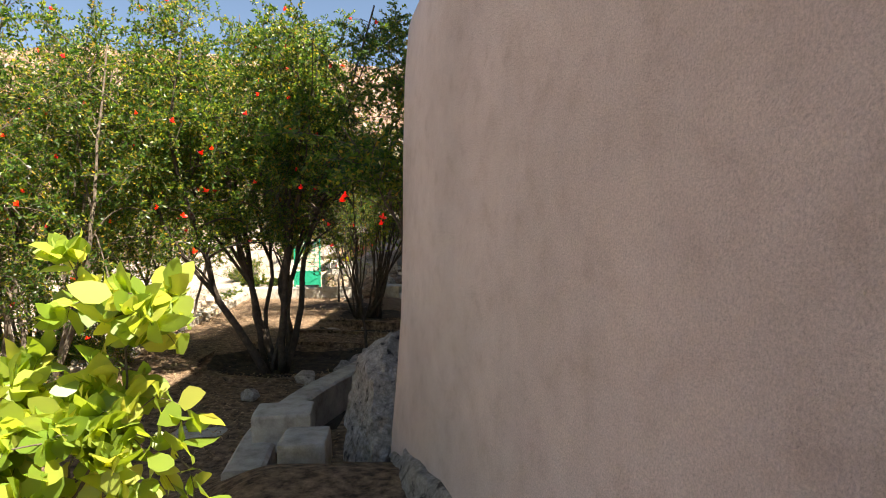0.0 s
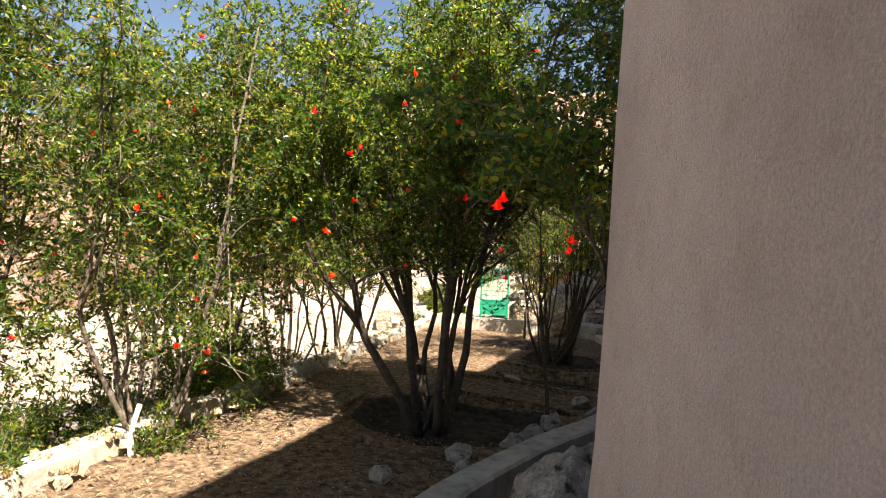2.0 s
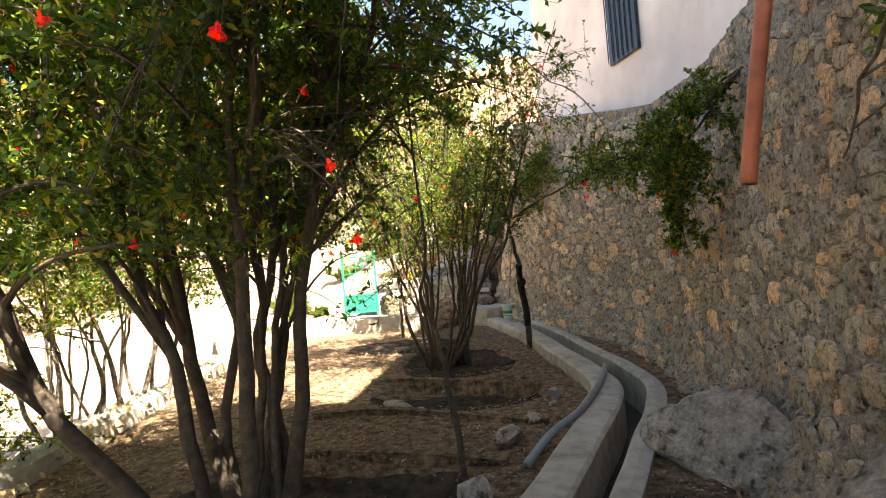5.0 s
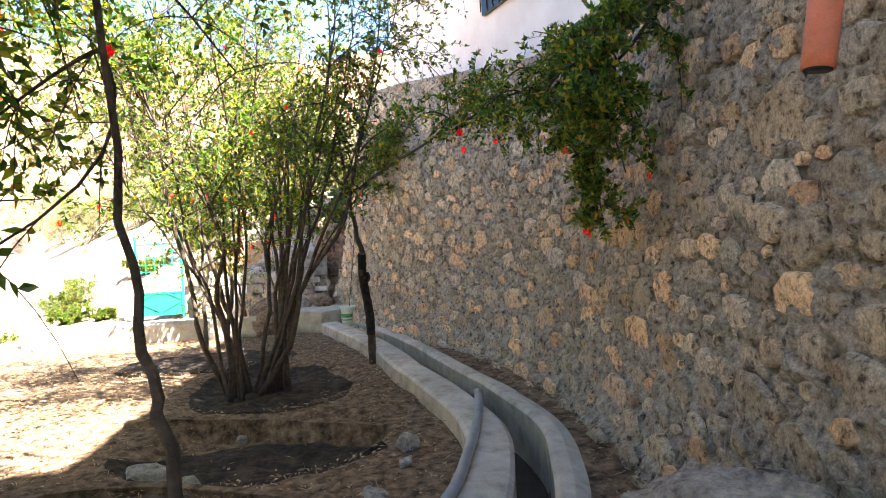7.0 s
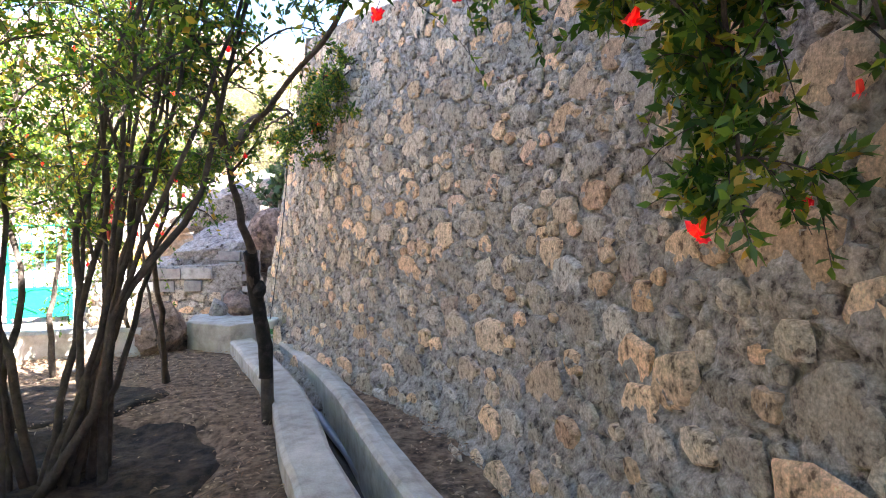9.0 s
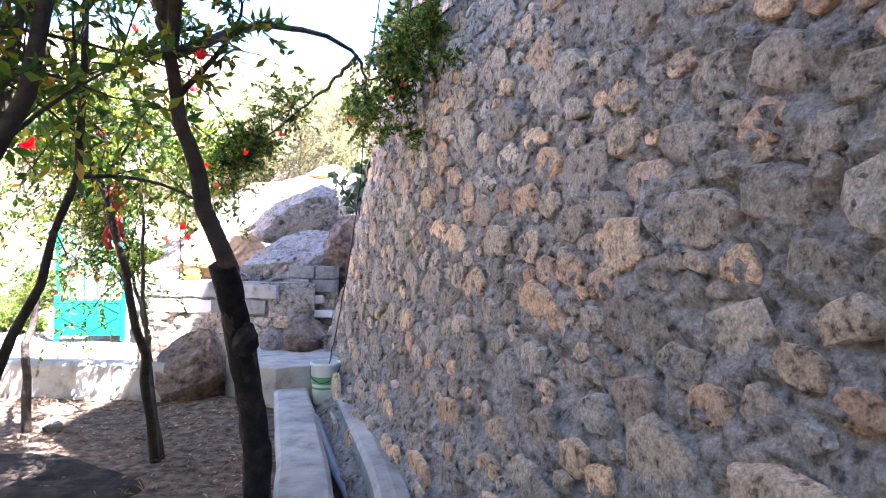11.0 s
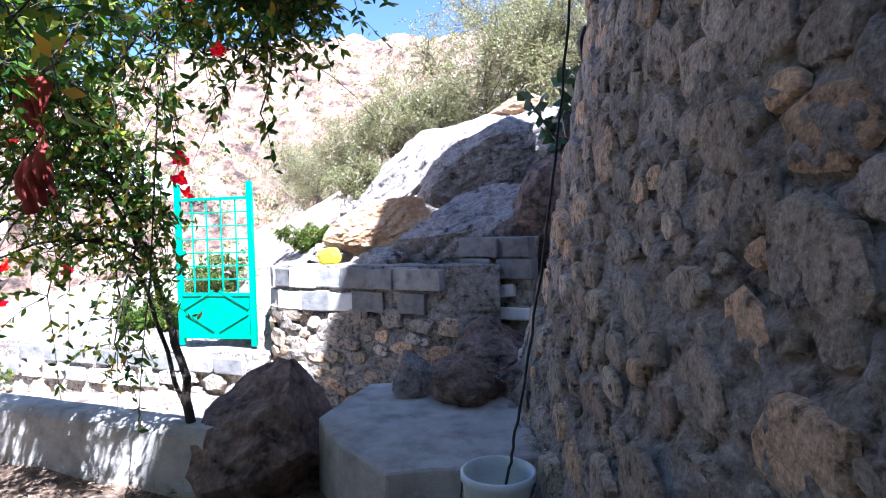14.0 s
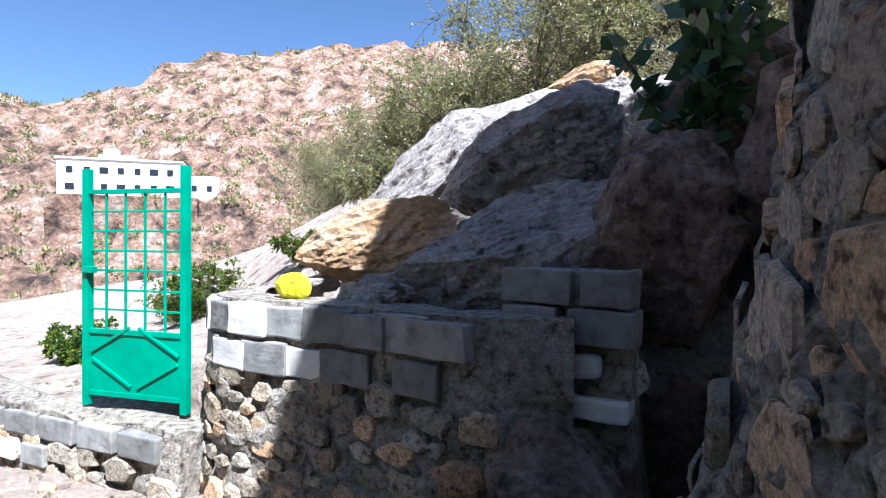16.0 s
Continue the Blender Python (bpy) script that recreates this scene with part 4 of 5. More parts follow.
def tree(label, base, stems, bark, leaf=None, branches=9, twigs=9, per=15, reach=1.0, leaf_size=(0.056, 0.024), flowers=8, low=0.4, droop=0.25, name="pomegranate_tree", floor=-9.0, oval=False, forks=0):
    """stems: (base offset, top, radius at base, bow, and branches where fewer); a bow that is a list holds points on the way. Each stem carries branches, twigs and leaves."""
    root = thing(name, label, "tree", base)
    leaf = leaf or LEAF
    full = branches
    parts_v, parts_f, q, tips, nv = [], [], [], [], 0
    more = []
    for off, top, r0, bow, *count in stems:
        if forks and not isinstance(bow, list):
            a, b = np.array(base) + np.array((*off, -0.05)), np.array(top, float)
            kink = [a + (b - a) * u + rng.normal(size=3) * np.array([1, 1, 0.2]) * 0.06 + np.array(bow) * 4 * u * (1 - u) for u in (0.14, 0.28, 0.42, 0.58, 0.78)]
            more.append((off, top, r0, kink))
            for _ in range(forks):
                j = int(rng.integers(1, 4))
                end = b + rng.normal(size=3) * np.array([0.7, 0.7, 0.3])
                mid = [kink[j] + (end - kink[j]) * u + rng.normal(size=3) * 0.07 for u in (0.3, 0.6)]
                more.append(((99, 99), tuple(end), r0 * (0.62 - 0.08 * j), [kink[j], *mid]))
        else:
            more.append((off, top, r0, bow, *count))
    for off, top, r0, bow, *count in more:
        branches = count[0] if count else full
        a = np.array(base) + np.array((*off, -0.05))
        b = np.array(top, float)
        if isinstance(bow, list):
            path = spline([*bow, b] if len(off) and off[0] > 50 else [a, *bow, b], 20)
        else:
            side = rng.normal(size=3) * np.array([1, 1, 0.1])
            path = spline([a, a + (b - a) * 0.3 + np.array(bow) * 0.7, a + (b - a) * 0.65 + np.array(bow) + side * 0.1, b], 20)
        path[2:-1] += rng.normal(scale=0.009, size=(17, 3))
        rad = r0 * (1 - 0.78 * np.linspace(0, 1, 20) ** 0.9)
        v, f = tube_data(path, rad, 8, 0, 0.06)
        put("trunk", mesh_of("trunk", v, f, bark, True), root)
        u = low + (1 - low) * rng.random(branches) ** 0.8
        i = np.minimum((u * 19).astype(int), 18)
        p0 = path[i]
        out = (p0 - np.array(base)) * np.array([1, 1, 0])
        d = unit(rng.normal(size=(branches, 3)) * 0.75 + out / (np.linalg.norm(out, axis=1)[:, None] + 0.3) * 0.6 + np.array([0, 0, 0.5]))
        ln = (reach * rng.uniform(0.5, 1.15, branches) * (1.15 - 0.35 * u))[:, None]
        p1 = p0 + d * ln * 0.5 + rng.normal(size=(branches, 3)) * 0.05
        p2 = p0 + d * ln + np.array([0, 0, -droop]) * ln + rng.normal(size=(branches, 3)) * 0.06
        # no bare ends below the crown, over the trodden way or over the open slab at the garden's end
        over = ((p2[:, 1] > 18.55) & (p2[:, 1] < 21) & (p2[:, 0] > -3.3) & (p2[:, 2] < 2.9))[:, None]
        over |= ((p2[:, 2] < floor - 0.1) | ((np.abs(p2[:, 0] - line_x(LANE, p2[:, 1])) < 0.7) & (p2[:, 2] < 2.2)))[:, None]
        p1, p2 = np.where(over, p0 + (p1 - p0) * 0.2, p1), np.where(over, p0 + (p2 - p0) * 0.2, p2)
        bp = bow3(p0, p1, p2, 8)
        v, f = tubes_batch(bp, np.linspace(np.where(over[:, 0], 0.004, rad[i] * 0.45 + 0.003), 0.003 + 0 * rad[i], 8).T, 5, nv)
        parts_v.append(v)
        parts_f.append(f)
        nv += len(v)
        who = np.repeat(np.arange(branches), twigs)
        m = branches * twigs
        t0 = bp[who, rng.integers(1, 8, m)]
        td = unit(d[who] * 0.5 + rng.normal(size=(m, 3)) * 0.7 + np.array([0, 0, -0.1]))
        tl = (rng.uniform(0.18, 0.5, m) * min(reach, 1.1))[:, None]
        tp3 = bow3(t0, t0 + td * tl * 0.55, t0 + td * tl + np.array([0, 0, -0.25]) * tl, 5)
        end = tp3[:, -1]
        high = (end[:, 2] > floor) & ~((end[:, 1] > 18.75) & (end[:, 1] < 21) & (end[:, 0] > -3.3) & (end[:, 2] < 2.9))
        tp3, td = tp3[high], td[high]
        m = len(tp3)
        if not m:
            continue
        v, f = tubes_batch(tp3, np.ones((m, 1)) * np.linspace(0.0028, 0.0012, 5), 3, nv)
        parts_v.append(v)
        parts_f.append(f)
        nv += len(v)
        k = m * per
        w2 = np.repeat(np.arange(m), per)
        uu = rng.uniform(0.1, 3.99, k)
        i0 = uu.astype(int)
        fr = (uu - i0)[:, None]
        at = tp3[w2, i0] * (1 - fr) + tp3[w2, i0 + 1] * fr
        beside = (at[:, 1] > 6.0) & (at[:, 1] < 10.5)
        from_way = at[:, 0] - line_x(LANE, at[:, 1])
        lane = (from_way < 0.55) & (from_way > np.where(beside, -1.35, -0.55))
        keep = ~(lane & (at[:, 2] < np.where(beside, 2.6, 2.05)) & (at[:, 1] < 18.9))
        q.append(leaf_quads(at[keep], (rng.normal(size=(k, 3)) * 0.8 + td[w2] * 0.7)[keep], *leaf_size, oval))
        tips.append(tp3[:, -1])
    tagged(put("branchwork", mesh_of("branchwork", np.concatenate(parts_v), np.concatenate(parts_f).tolist(), bark, True), root), kind="stuff")
    tagged(put("crown", quads_mesh("crown", np.concatenate(q), leaf), root), kind="stuff")
    tips = np.concatenate(tips)
    for k in range(flowers):
        t = tips[int(rng.integers(len(tips)))]
        put("flower", FLOWERS[k % 4], root, "red pomegranate flower", Matrix.Translation(Vector(t) - Vector((0, 0, 0.02))) @ Euler(rng.uniform(-0.6, 0.6, 3)).to_matrix().to_4x4() @ Matrix.Scale(float(rng.uniform(0.8, 1.3)), 4))
    return root


def fan(base, n, spread, height, r0, tilt=(0, 0), jitter=0.15):
    """Stems of a vase-shaped clump."""
    out = []
    for k in range(n):
        a = 2 * math.pi * (k + rng.uniform(-0.3, 0.3)) / n
        s = spread * rng.uniform(0.45, 1.0)
        h = height * rng.uniform(0.8, 1.05)
        top = (base[0] + math.cos(a) * s + tilt[0], base[1] + math.sin(a) * s + tilt[1], base[2] + h)
        out.append(((math.cos(a) * 0.17 + rng.normal() * 0.07, math.sin(a) * 0.17 + rng.normal() * 0.07), top, r0 * rng.uniform(0.6, 1.1), (rng.normal() * jitter * 1.3, rng.normal() * jitter * 1.3, 0)))
    return out


T1 = (-2.62, 8.95, -0.16)
# arms that arch over the way
T1_ARMS = [((-0.9, 9.9, 3.0), [(-2.45, 9.05, 0.9), (-2.2, 9.15, 1.8), (-1.6, 9.5, 2.7)]), ((-1.1, 8.9, 3.3), [(-2.4, 8.95, 1.0), (-2.15, 8.9, 2.1), (-1.65, 8.9, 2.9)]), ((-1.4, 10.9, 3.0), [(-2.5, 9.2, 0.9), (-2.3, 9.5, 1.9), (-1.9, 10.2, 2.7)])]
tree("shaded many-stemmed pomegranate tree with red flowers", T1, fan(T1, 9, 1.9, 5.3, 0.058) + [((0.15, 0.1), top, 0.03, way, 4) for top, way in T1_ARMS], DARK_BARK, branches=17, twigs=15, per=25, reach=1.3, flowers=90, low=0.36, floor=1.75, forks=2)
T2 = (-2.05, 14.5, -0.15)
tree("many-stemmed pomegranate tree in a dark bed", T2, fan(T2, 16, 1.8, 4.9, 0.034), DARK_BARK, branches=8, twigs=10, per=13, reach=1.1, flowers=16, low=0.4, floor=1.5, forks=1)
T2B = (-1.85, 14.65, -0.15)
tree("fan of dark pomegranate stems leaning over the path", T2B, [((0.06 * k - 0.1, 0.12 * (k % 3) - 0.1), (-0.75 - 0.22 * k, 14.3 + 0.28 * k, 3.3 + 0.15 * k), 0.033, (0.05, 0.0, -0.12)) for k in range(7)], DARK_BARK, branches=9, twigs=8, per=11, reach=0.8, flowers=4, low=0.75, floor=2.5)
T3 = (-4.95, 6.75, -0.05)
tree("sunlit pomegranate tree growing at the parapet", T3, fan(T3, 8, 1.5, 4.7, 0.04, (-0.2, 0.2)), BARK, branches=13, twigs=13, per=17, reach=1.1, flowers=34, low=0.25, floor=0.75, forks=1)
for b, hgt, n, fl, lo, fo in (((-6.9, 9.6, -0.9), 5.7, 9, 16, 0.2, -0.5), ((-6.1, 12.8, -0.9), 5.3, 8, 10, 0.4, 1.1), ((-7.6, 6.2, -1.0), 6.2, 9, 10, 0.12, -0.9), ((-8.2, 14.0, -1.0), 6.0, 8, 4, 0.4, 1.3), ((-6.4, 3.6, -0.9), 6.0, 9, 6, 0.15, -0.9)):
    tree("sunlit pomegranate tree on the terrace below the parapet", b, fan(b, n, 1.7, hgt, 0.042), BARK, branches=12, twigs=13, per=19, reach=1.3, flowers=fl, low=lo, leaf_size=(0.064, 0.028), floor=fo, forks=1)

# the forked trunk beside the ledge, its long arm to the wall and its crown
S = (-0.6, 15.35, -0.1)
FORK = (-0.8, 14.9, 2.1)
AWAY = (99, 99)
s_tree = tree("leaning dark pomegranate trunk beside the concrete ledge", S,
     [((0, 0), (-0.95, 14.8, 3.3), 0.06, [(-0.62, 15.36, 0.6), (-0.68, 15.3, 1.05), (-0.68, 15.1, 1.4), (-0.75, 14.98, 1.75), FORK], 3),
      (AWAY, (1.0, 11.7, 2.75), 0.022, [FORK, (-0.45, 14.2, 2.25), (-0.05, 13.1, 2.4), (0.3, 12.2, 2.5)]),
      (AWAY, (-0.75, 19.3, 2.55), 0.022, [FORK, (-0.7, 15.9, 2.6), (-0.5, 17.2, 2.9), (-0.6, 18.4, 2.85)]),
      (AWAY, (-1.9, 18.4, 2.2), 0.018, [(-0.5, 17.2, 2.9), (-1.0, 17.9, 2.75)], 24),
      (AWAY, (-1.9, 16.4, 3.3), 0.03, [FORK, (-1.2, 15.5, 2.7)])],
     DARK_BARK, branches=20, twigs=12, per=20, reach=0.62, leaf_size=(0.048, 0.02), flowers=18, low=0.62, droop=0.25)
put("stained_bark", tube("stained_bark", [(-0.612, 15.354, 0.3), (-0.62, 15.36, 0.6), (-0.68, 15.3, 1.05), (-0.68, 15.12, 1.36)], 0.0605, 0.052, BLACK_BARK, 24, 10, 0.05), s_tree, "blackened lower bark")
put("knot", rock_mesh("knot", (0.05, 0.05, 0.06), BLACK_BARK, 91, 2), s_tree, "", Matrix.Translation((-0.63, 15.24, 1.06)))
K2 = (-1.85, 17.0, -0.08)
tree("thin dark stem leaning into the garden", K2, [((0, 0), (-2.0, 15.5, 3.1), 0.038, [(-1.8, 16.75, 0.5), (-1.77, 16.35, 1.4), (-1.85, 16.1, 2.0)]), ((0.03, 0.05), (-2.7, 17.7, 3.0), 0.02, (0, 0, 0.2))], DARK_BARK, branches=13, twigs=10, per=16, reach=0.85, flowers=6, low=0.6)
K3 = (-2.78, 18.76, 0.25)
tree("thin crooked pomegranate stem rising at the kerb", K3, [((0, 0), (-3.1, 17.9, 2.9), 0.028, [(-2.85, 18.74, 0.7), (-2.98, 18.68, 1.2), (-3.02, 18.5, 1.8)]), ((0, 0.02), (-3.8, 18.4, 2.6), 0.014, (0, 0, 0.4)), (AWAY, (-2.05, 18.3, 2.05), 0.014, [(-3.02, 18.5, 1.8), (-2.9, 18.45, 2.15), (-2.5, 18.35, 2.25)], 16)], DARK_BARK, branches=34, twigs=12, per=16, reach=0.95, flowers=16, low=0.45, droop=0.55, leaf_size=(0.046, 0.019), oval=True)
R1 = (0.0, 5.8, 0.9)
r1_tree = tree("leaning grey pomegranate stem growing out of the rock", R1, [((0, 0), (-0.85, 4.95, 2.85), 0.025, [(-0.1, 5.95, 1.2), (-0.18, 5.96, 1.43), (-0.36, 5.78, 1.82), (-0.54, 5.43, 2.26)]), (AWAY, (0.62, 8.1, 1.95), 0.016, [(-0.4, 5.7, 1.92), (-0.2, 6.2, 2.2), (0.2, 7.1, 2.2)], 5), (AWAY, (-0.3, 7.6, 4.2), 0.014, [(-0.4, 5.7, 1.92), (-0.3, 6.2, 2.8), (-0.3, 6.9, 3.6)], 30)], BARK, branches=24, twigs=11, per=18, reach=0.85, flowers=3, low=0.55, floor=2.25, oval=True)
for k, p in enumerate(((-0.55, 5.37, 2.08), (-0.57, 5.4, 2.02), (-0.82, 4.72, 2.2), (-0.8, 4.75, 2.24))):
    put("flower", FLOWERS[k % 4], r1_tree, "red pomegranate flower", Matrix.Translation(p))
P7 = (-1.32, 9.82, -0.1)
tree("thin bent dark stem beside the planting bed", P7, [((0, 0), (-1.5, 9.4, 3.6), 0.028, [(-1.4, 9.76, 0.8), (-1.46, 9.72, 1.2), (-1.45, 9.58, 1.83)])], DARK_BARK, branches=8, twigs=8, per=14, reach=0.9, flowers=2, low=0.78)
HB = (1.5, 11.4, 3.3)
tree("dark pomegranate bush hanging down the stone wall", HB, [((0.1, 0), (1.02, 11.7, 1.5), 0.02, (-0.2, 0, 0.2)), ((0.1, 0.1), (1.0, 12.1, 2.2), 0.018, (-0.25, 0, 0.2)), ((0.1, 0), (1.0, 11.3, 1.85), 0.018, (-0.25, 0, 0.2))], DARK_BARK, branches=16, twigs=11, per=24, reach=0.45, flowers=8, low=0.35, droop=0.6, name="hanging_bush")
HB2 = (0.35, 17.95, 3.75)
tree("green pomegranate sprays hanging over the stone wall", HB2, [((0, 0), (-0.1, 17.75, 2.4), 0.014, (-0.25, 0, 0.2)), ((0.05, 0.1), (-0.08, 18.15, 2.7), 0.012, (-0.2, 0, 0.2)), ((0, -0.2), (0.05, 17.3, 2.75), 0.012, (-0.2, 0, 0.2))], DARK_BARK, branches=14, twigs=10, per=20, reach=0.38, leaf_size=(0.048, 0.02), flowers=4, low=0.3, droop=0.6, name="hanging_bush")
K4 = (-3.22, 17.62, -0.08)
tree("slim dark trunk at the shaded end of the garden", K4, [((0, 0), (-2.9, 18.1, 3.2), 0.038, [(-3.22, 17.62, 0.6), (-3.13, 17.65, 1.23), (-3.03, 17.9, 2.19)])], DARK_BARK, branches=16, twigs=11, per=16, reach=0.9, flowers=6, low=0.62, droop=0.5)

# broad-leaved bush by the start
BB = (-1.98, 2.45, 0.05)
tree("bright green broad-leaved bush in full sun", BB, [((rng.normal() * 0.12, rng.normal() * 0.12), (-1.98 + rng.normal() * 0.3, 2.45 + rng.normal() * 0.28, 1.15 + 0.11 * k), 0.012, (0, 0, 0)) for k in range(6)], BARK, LEAF_BRIGHT, branches=9, twigs=6, per=8, reach=0.42, leaf_size=(0.125, 0.085), flowers=0, low=0.2, name="broad_leaved_bush", oval=True)

# scrub on the hillside
def scrub(label, at, size, seed, count=9, leaf=None):
    b = np.array(at)
    stems = [((rng.normal() * 0.15 * size, rng.normal() * 0.15 * size), tuple(b + np.array([rng.normal() * 0.8, rng.normal() * 0.6, rng.uniform(0.7, 1.4)]) * size), 0.018, (0, 0, 0)) for _ in range(count)]
    return tree(label, tuple(at), stems, BARK, leaf or LEAF_SCRUB, branches=16, twigs=12, per=16, reach=0.75 * size, leaf_size=(0.045, 0.02), flowers=0, low=0.15, droop=0.05, name="hillside_shrub")


for k, (x, y, s) in enumerate(((-3.4, 27.0, 1.3), (-1.9, 27.6, 1.5), (-0.4, 27.2, 1.5), (-4.6, 27.5, 1.0), (1.2, 26.5, 1.5), (-3.0, 29.5, 1.6), (-6.0, 28.5, 0.8), (-0.2, 25.6, 1.1), (-5.4, 26.2, 0.6), (-8.5, 31, 1.2), (-11, 33, 1.4), (-13.5, 36, 1.6), (-7, 34, 1.5))):
    scrub("grey-green dry shrub on the sunlit hillside", (x, y, float(ground_z(x, y))), s, k)
for k, (x, y, s) in enumerate(((-6.6, 22.4, 0.16), (-7.6, 22.8, 0.25), (-6.8, 26, 0.3), (-7.4, 19.9, 0.45), (-9, 25.5, 0.6))):
    scrub("small green weed clump on the pale earth", (x, y, float(ground_z(x, y))), s, 20 + k, 6, LEAF)

for k, (x, y, size) in enumerate(((-6.0, 8.5, 1.0), (-5.7, 6.6, 0.85), (-6.5, 10.6, 0.9), (-5.5, 4.9, 0.8))):
    scrub("leafy green shrub on the lower terrace beside the parapet", (x, y, float(ground_z(x, y))), size, 40 + k, 7, LEAF)

# pear-cactus like plant beside the wall's end
cb = (-1.05, 22.6, 1.95)
cactus = thing("waxy_leaved_plant", "dark green plant with broad waxy leaves on the rocks", "plant", cb)
cq = []
for k in range(7):
    top = (cb[0] + rng.normal() * 0.4, cb[1] + rng.normal() * 0.25, cb[2] + 0.5 + rng.random() * 0.75)
    pth = [cb, tuple((np.array(cb) + np.array(top)) / 2 + rng.normal(size=3) * 0.08), top]
    put("stem", tube("stem", pth, 0.025, 0.012, DARK_BARK, 8, 6), cactus)
    sp = spline(pth, 12)
    for p in sp[3:]:
        cq.append(leaf_quads(np.repeat(p[None], 6, 0) + rng.normal(size=(6, 3)) * 0.05, rng.normal(size=(6, 3)), 0.17, 0.11))
tagged(put("foliage", quads_mesh("foliage", np.concatenate(cq), LEAF_CACTUS), cactus), kind="stuff")

# ---- small things ----
frond = thing("dry_frond", "dry reddish frond leaning on the rock", "plant", (0.05, 5.0, 0.85))
put("stalk", tube("stalk", [(0.07, 5.02, 0.95), (0.06, 5.12, 1.1), (0.03, 5.2, 1.3)], 0.012, 0.006, BARK, 8, 6), frond)
fs = spline([(0.07, 5.02, 1.0), (0.06, 5.12, 1.1), (0.03, 5.2, 1.3)], 26)
tagged(put("foliage", quads_mesh("foliage", np.concatenate([leaf_quads(np.repeat(p[None], 2, 0), np.array([[0.9, -0.2, 0.5], [0.6, 0.5, 0.7]]), 0.1, 0.012) for p in fs]), CLOTH), frond), kind="stuff")
cloth = thing("hanging_cloth", "faded red cloth knotted on a branch", "cloth", (-2.68, 17.91, 1.45))
for k in range(3):
    pts = [(-2.68 + 0.03 * k - 0.03, 17.91 + 0.02 * k, 2.0), (-2.7 + 0.05 * k - 0.04, 17.9, 1.85), (-2.66, 17.92, 1.72), (-2.72 + 0.06 * k - 0.04, 17.9, 1.58), (-2.7 + 0.07 * k - 0.05, 17.93, 1.42 + 0.03 * k)]
    pth = spline(pts, 22)
    v, f = tube_data(pth, 0.02 + 0.012 * np.sin(np.linspace(0, 9 + k, 22)), 9, 0, 0.16)
    put("fold", mesh_of("fold", v, f, CLOTH, True), cloth)
tagged(new("yellow_bag", rock_mesh("yellow_bag", (0.11, 0.05, 0.1), YELLOW, 71, 3, 0.5)), "crumpled bright yellow plastic bag on the wall top", "bag").matrix_basis = pose(-3.62, 21.56, 1.06, 0, 0, 10)
tagged(new("flat_board", box_mesh("flat_board", Matrix.Identity(4), 0.42, 0.26, 0.025, BLOCK_PALE, 0.006)), "thin pale board lying on the slope", "board").matrix_basis = pose(-4.15, 22.3, 1.0, 8, -18, 20)
for k in range(4):
    tagged(new("dry_stick", tube("dry_stick", [(0, 0, 0), (0.25, 0.05, 0.03), (0.55 + 0.1 * k, 0.0, 0.02)], 0.012, 0.006, BARK, 7, 6)), "dry grey stick lying on the hillside", "stick", "dry sticks").matrix_basis = pose(-4.2 + 0.2 * k, 22.5 + 0.12 * k, 1.03 + 0.05 * k, 0, -14, 20 + 17 * k)
tagged(new("white_post", tube("white_post", [(-4.72, 6.35, -0.1), (-4.74, 6.36, 0.15), (-4.7, 6.4, 0.42)], 0.03, 0.025, WHITE_WALL, 8, 8)), "short whitewashed post beside the parapet tree", "post")
tagged(new("paper_scrap", rock_mesh("paper_scrap", (0.07, 0.05, 0.04), WHITE_PLASTIC, 77, 2, 0.5)), "crumpled white and blue paper scrap on the soil", "litter").matrix_basis = pose(-1.45, 13.15, -0.12)

def scatter_litter(name, label, count, size, material, seed, box):
    local = np.random.default_rng(seed)
    x, y = local.uniform(box[0], box[1], count), local.uniform(box[2], box[3], count)
    keep = (x > line_x(PARAPET, y) + 0.1) & ((x < line_x(LEDGE, y) - 0.02) | (x > line_x(LEDGE, y) + 0.8)) & (x < line_x(WALL, y))
    for bx, by, rx, ry in BEDS:
        keep &= (np.hypot((x - bx) / rx, (y - by) / ry) > 0.95) | (local.random(count) < 0.06)
    x, y = x[keep], y[keep]
    at = np.stack([x, y, ground_z(x, y) + 0.03 + local.uniform(0, 0.015, len(x))], 1)
    way = local.normal(size=(len(x), 3)) * np.array([1, 1, 0.25])
    way /= np.linalg.norm(way, axis=1)[:, None]
    side = np.cross(way, np.array([0, 0, 1.0])) + local.normal(size=(len(x), 3)) * 0.25
    L, W = (size[0] * local.uniform(0.5, 1.3, len(x)))[:, None], (size[1] * local.uniform(0.6, 1.3, len(x)))[:, None]
    mid = at + way * L * 0.5 + np.array([0, 0, 0.006])
    quads = np.stack([at, mid + side * W / 2, at + way * L, mid - side * W / 2], 1)
    return tagged(new(name, quads_mesh(name, quads, material)), label, "litter", kind="stuff")


DRY_LEAF = leaf_material("dry_leaf", [(0.0, (0.1, 0.06, 0.03)), (0.5, (0.24, 0.16, 0.09)), (1.0, (0.42, 0.32, 0.2))], 0.15, 0.8)
scatter_litter("leaf_litter", "dry fallen leaves and twigs on the soil", 26000, (0.045, 0.016), DRY_LEAF, 5, (-6.4, 1.2, 4.8, 18.7))
scatter_litter("straw_litter", "thin dry straw and twigs on the soil", 9000, (0.11, 0.005), DRY_LEAF, 6, (-6.4, 1.2, 4.8, 18.7))

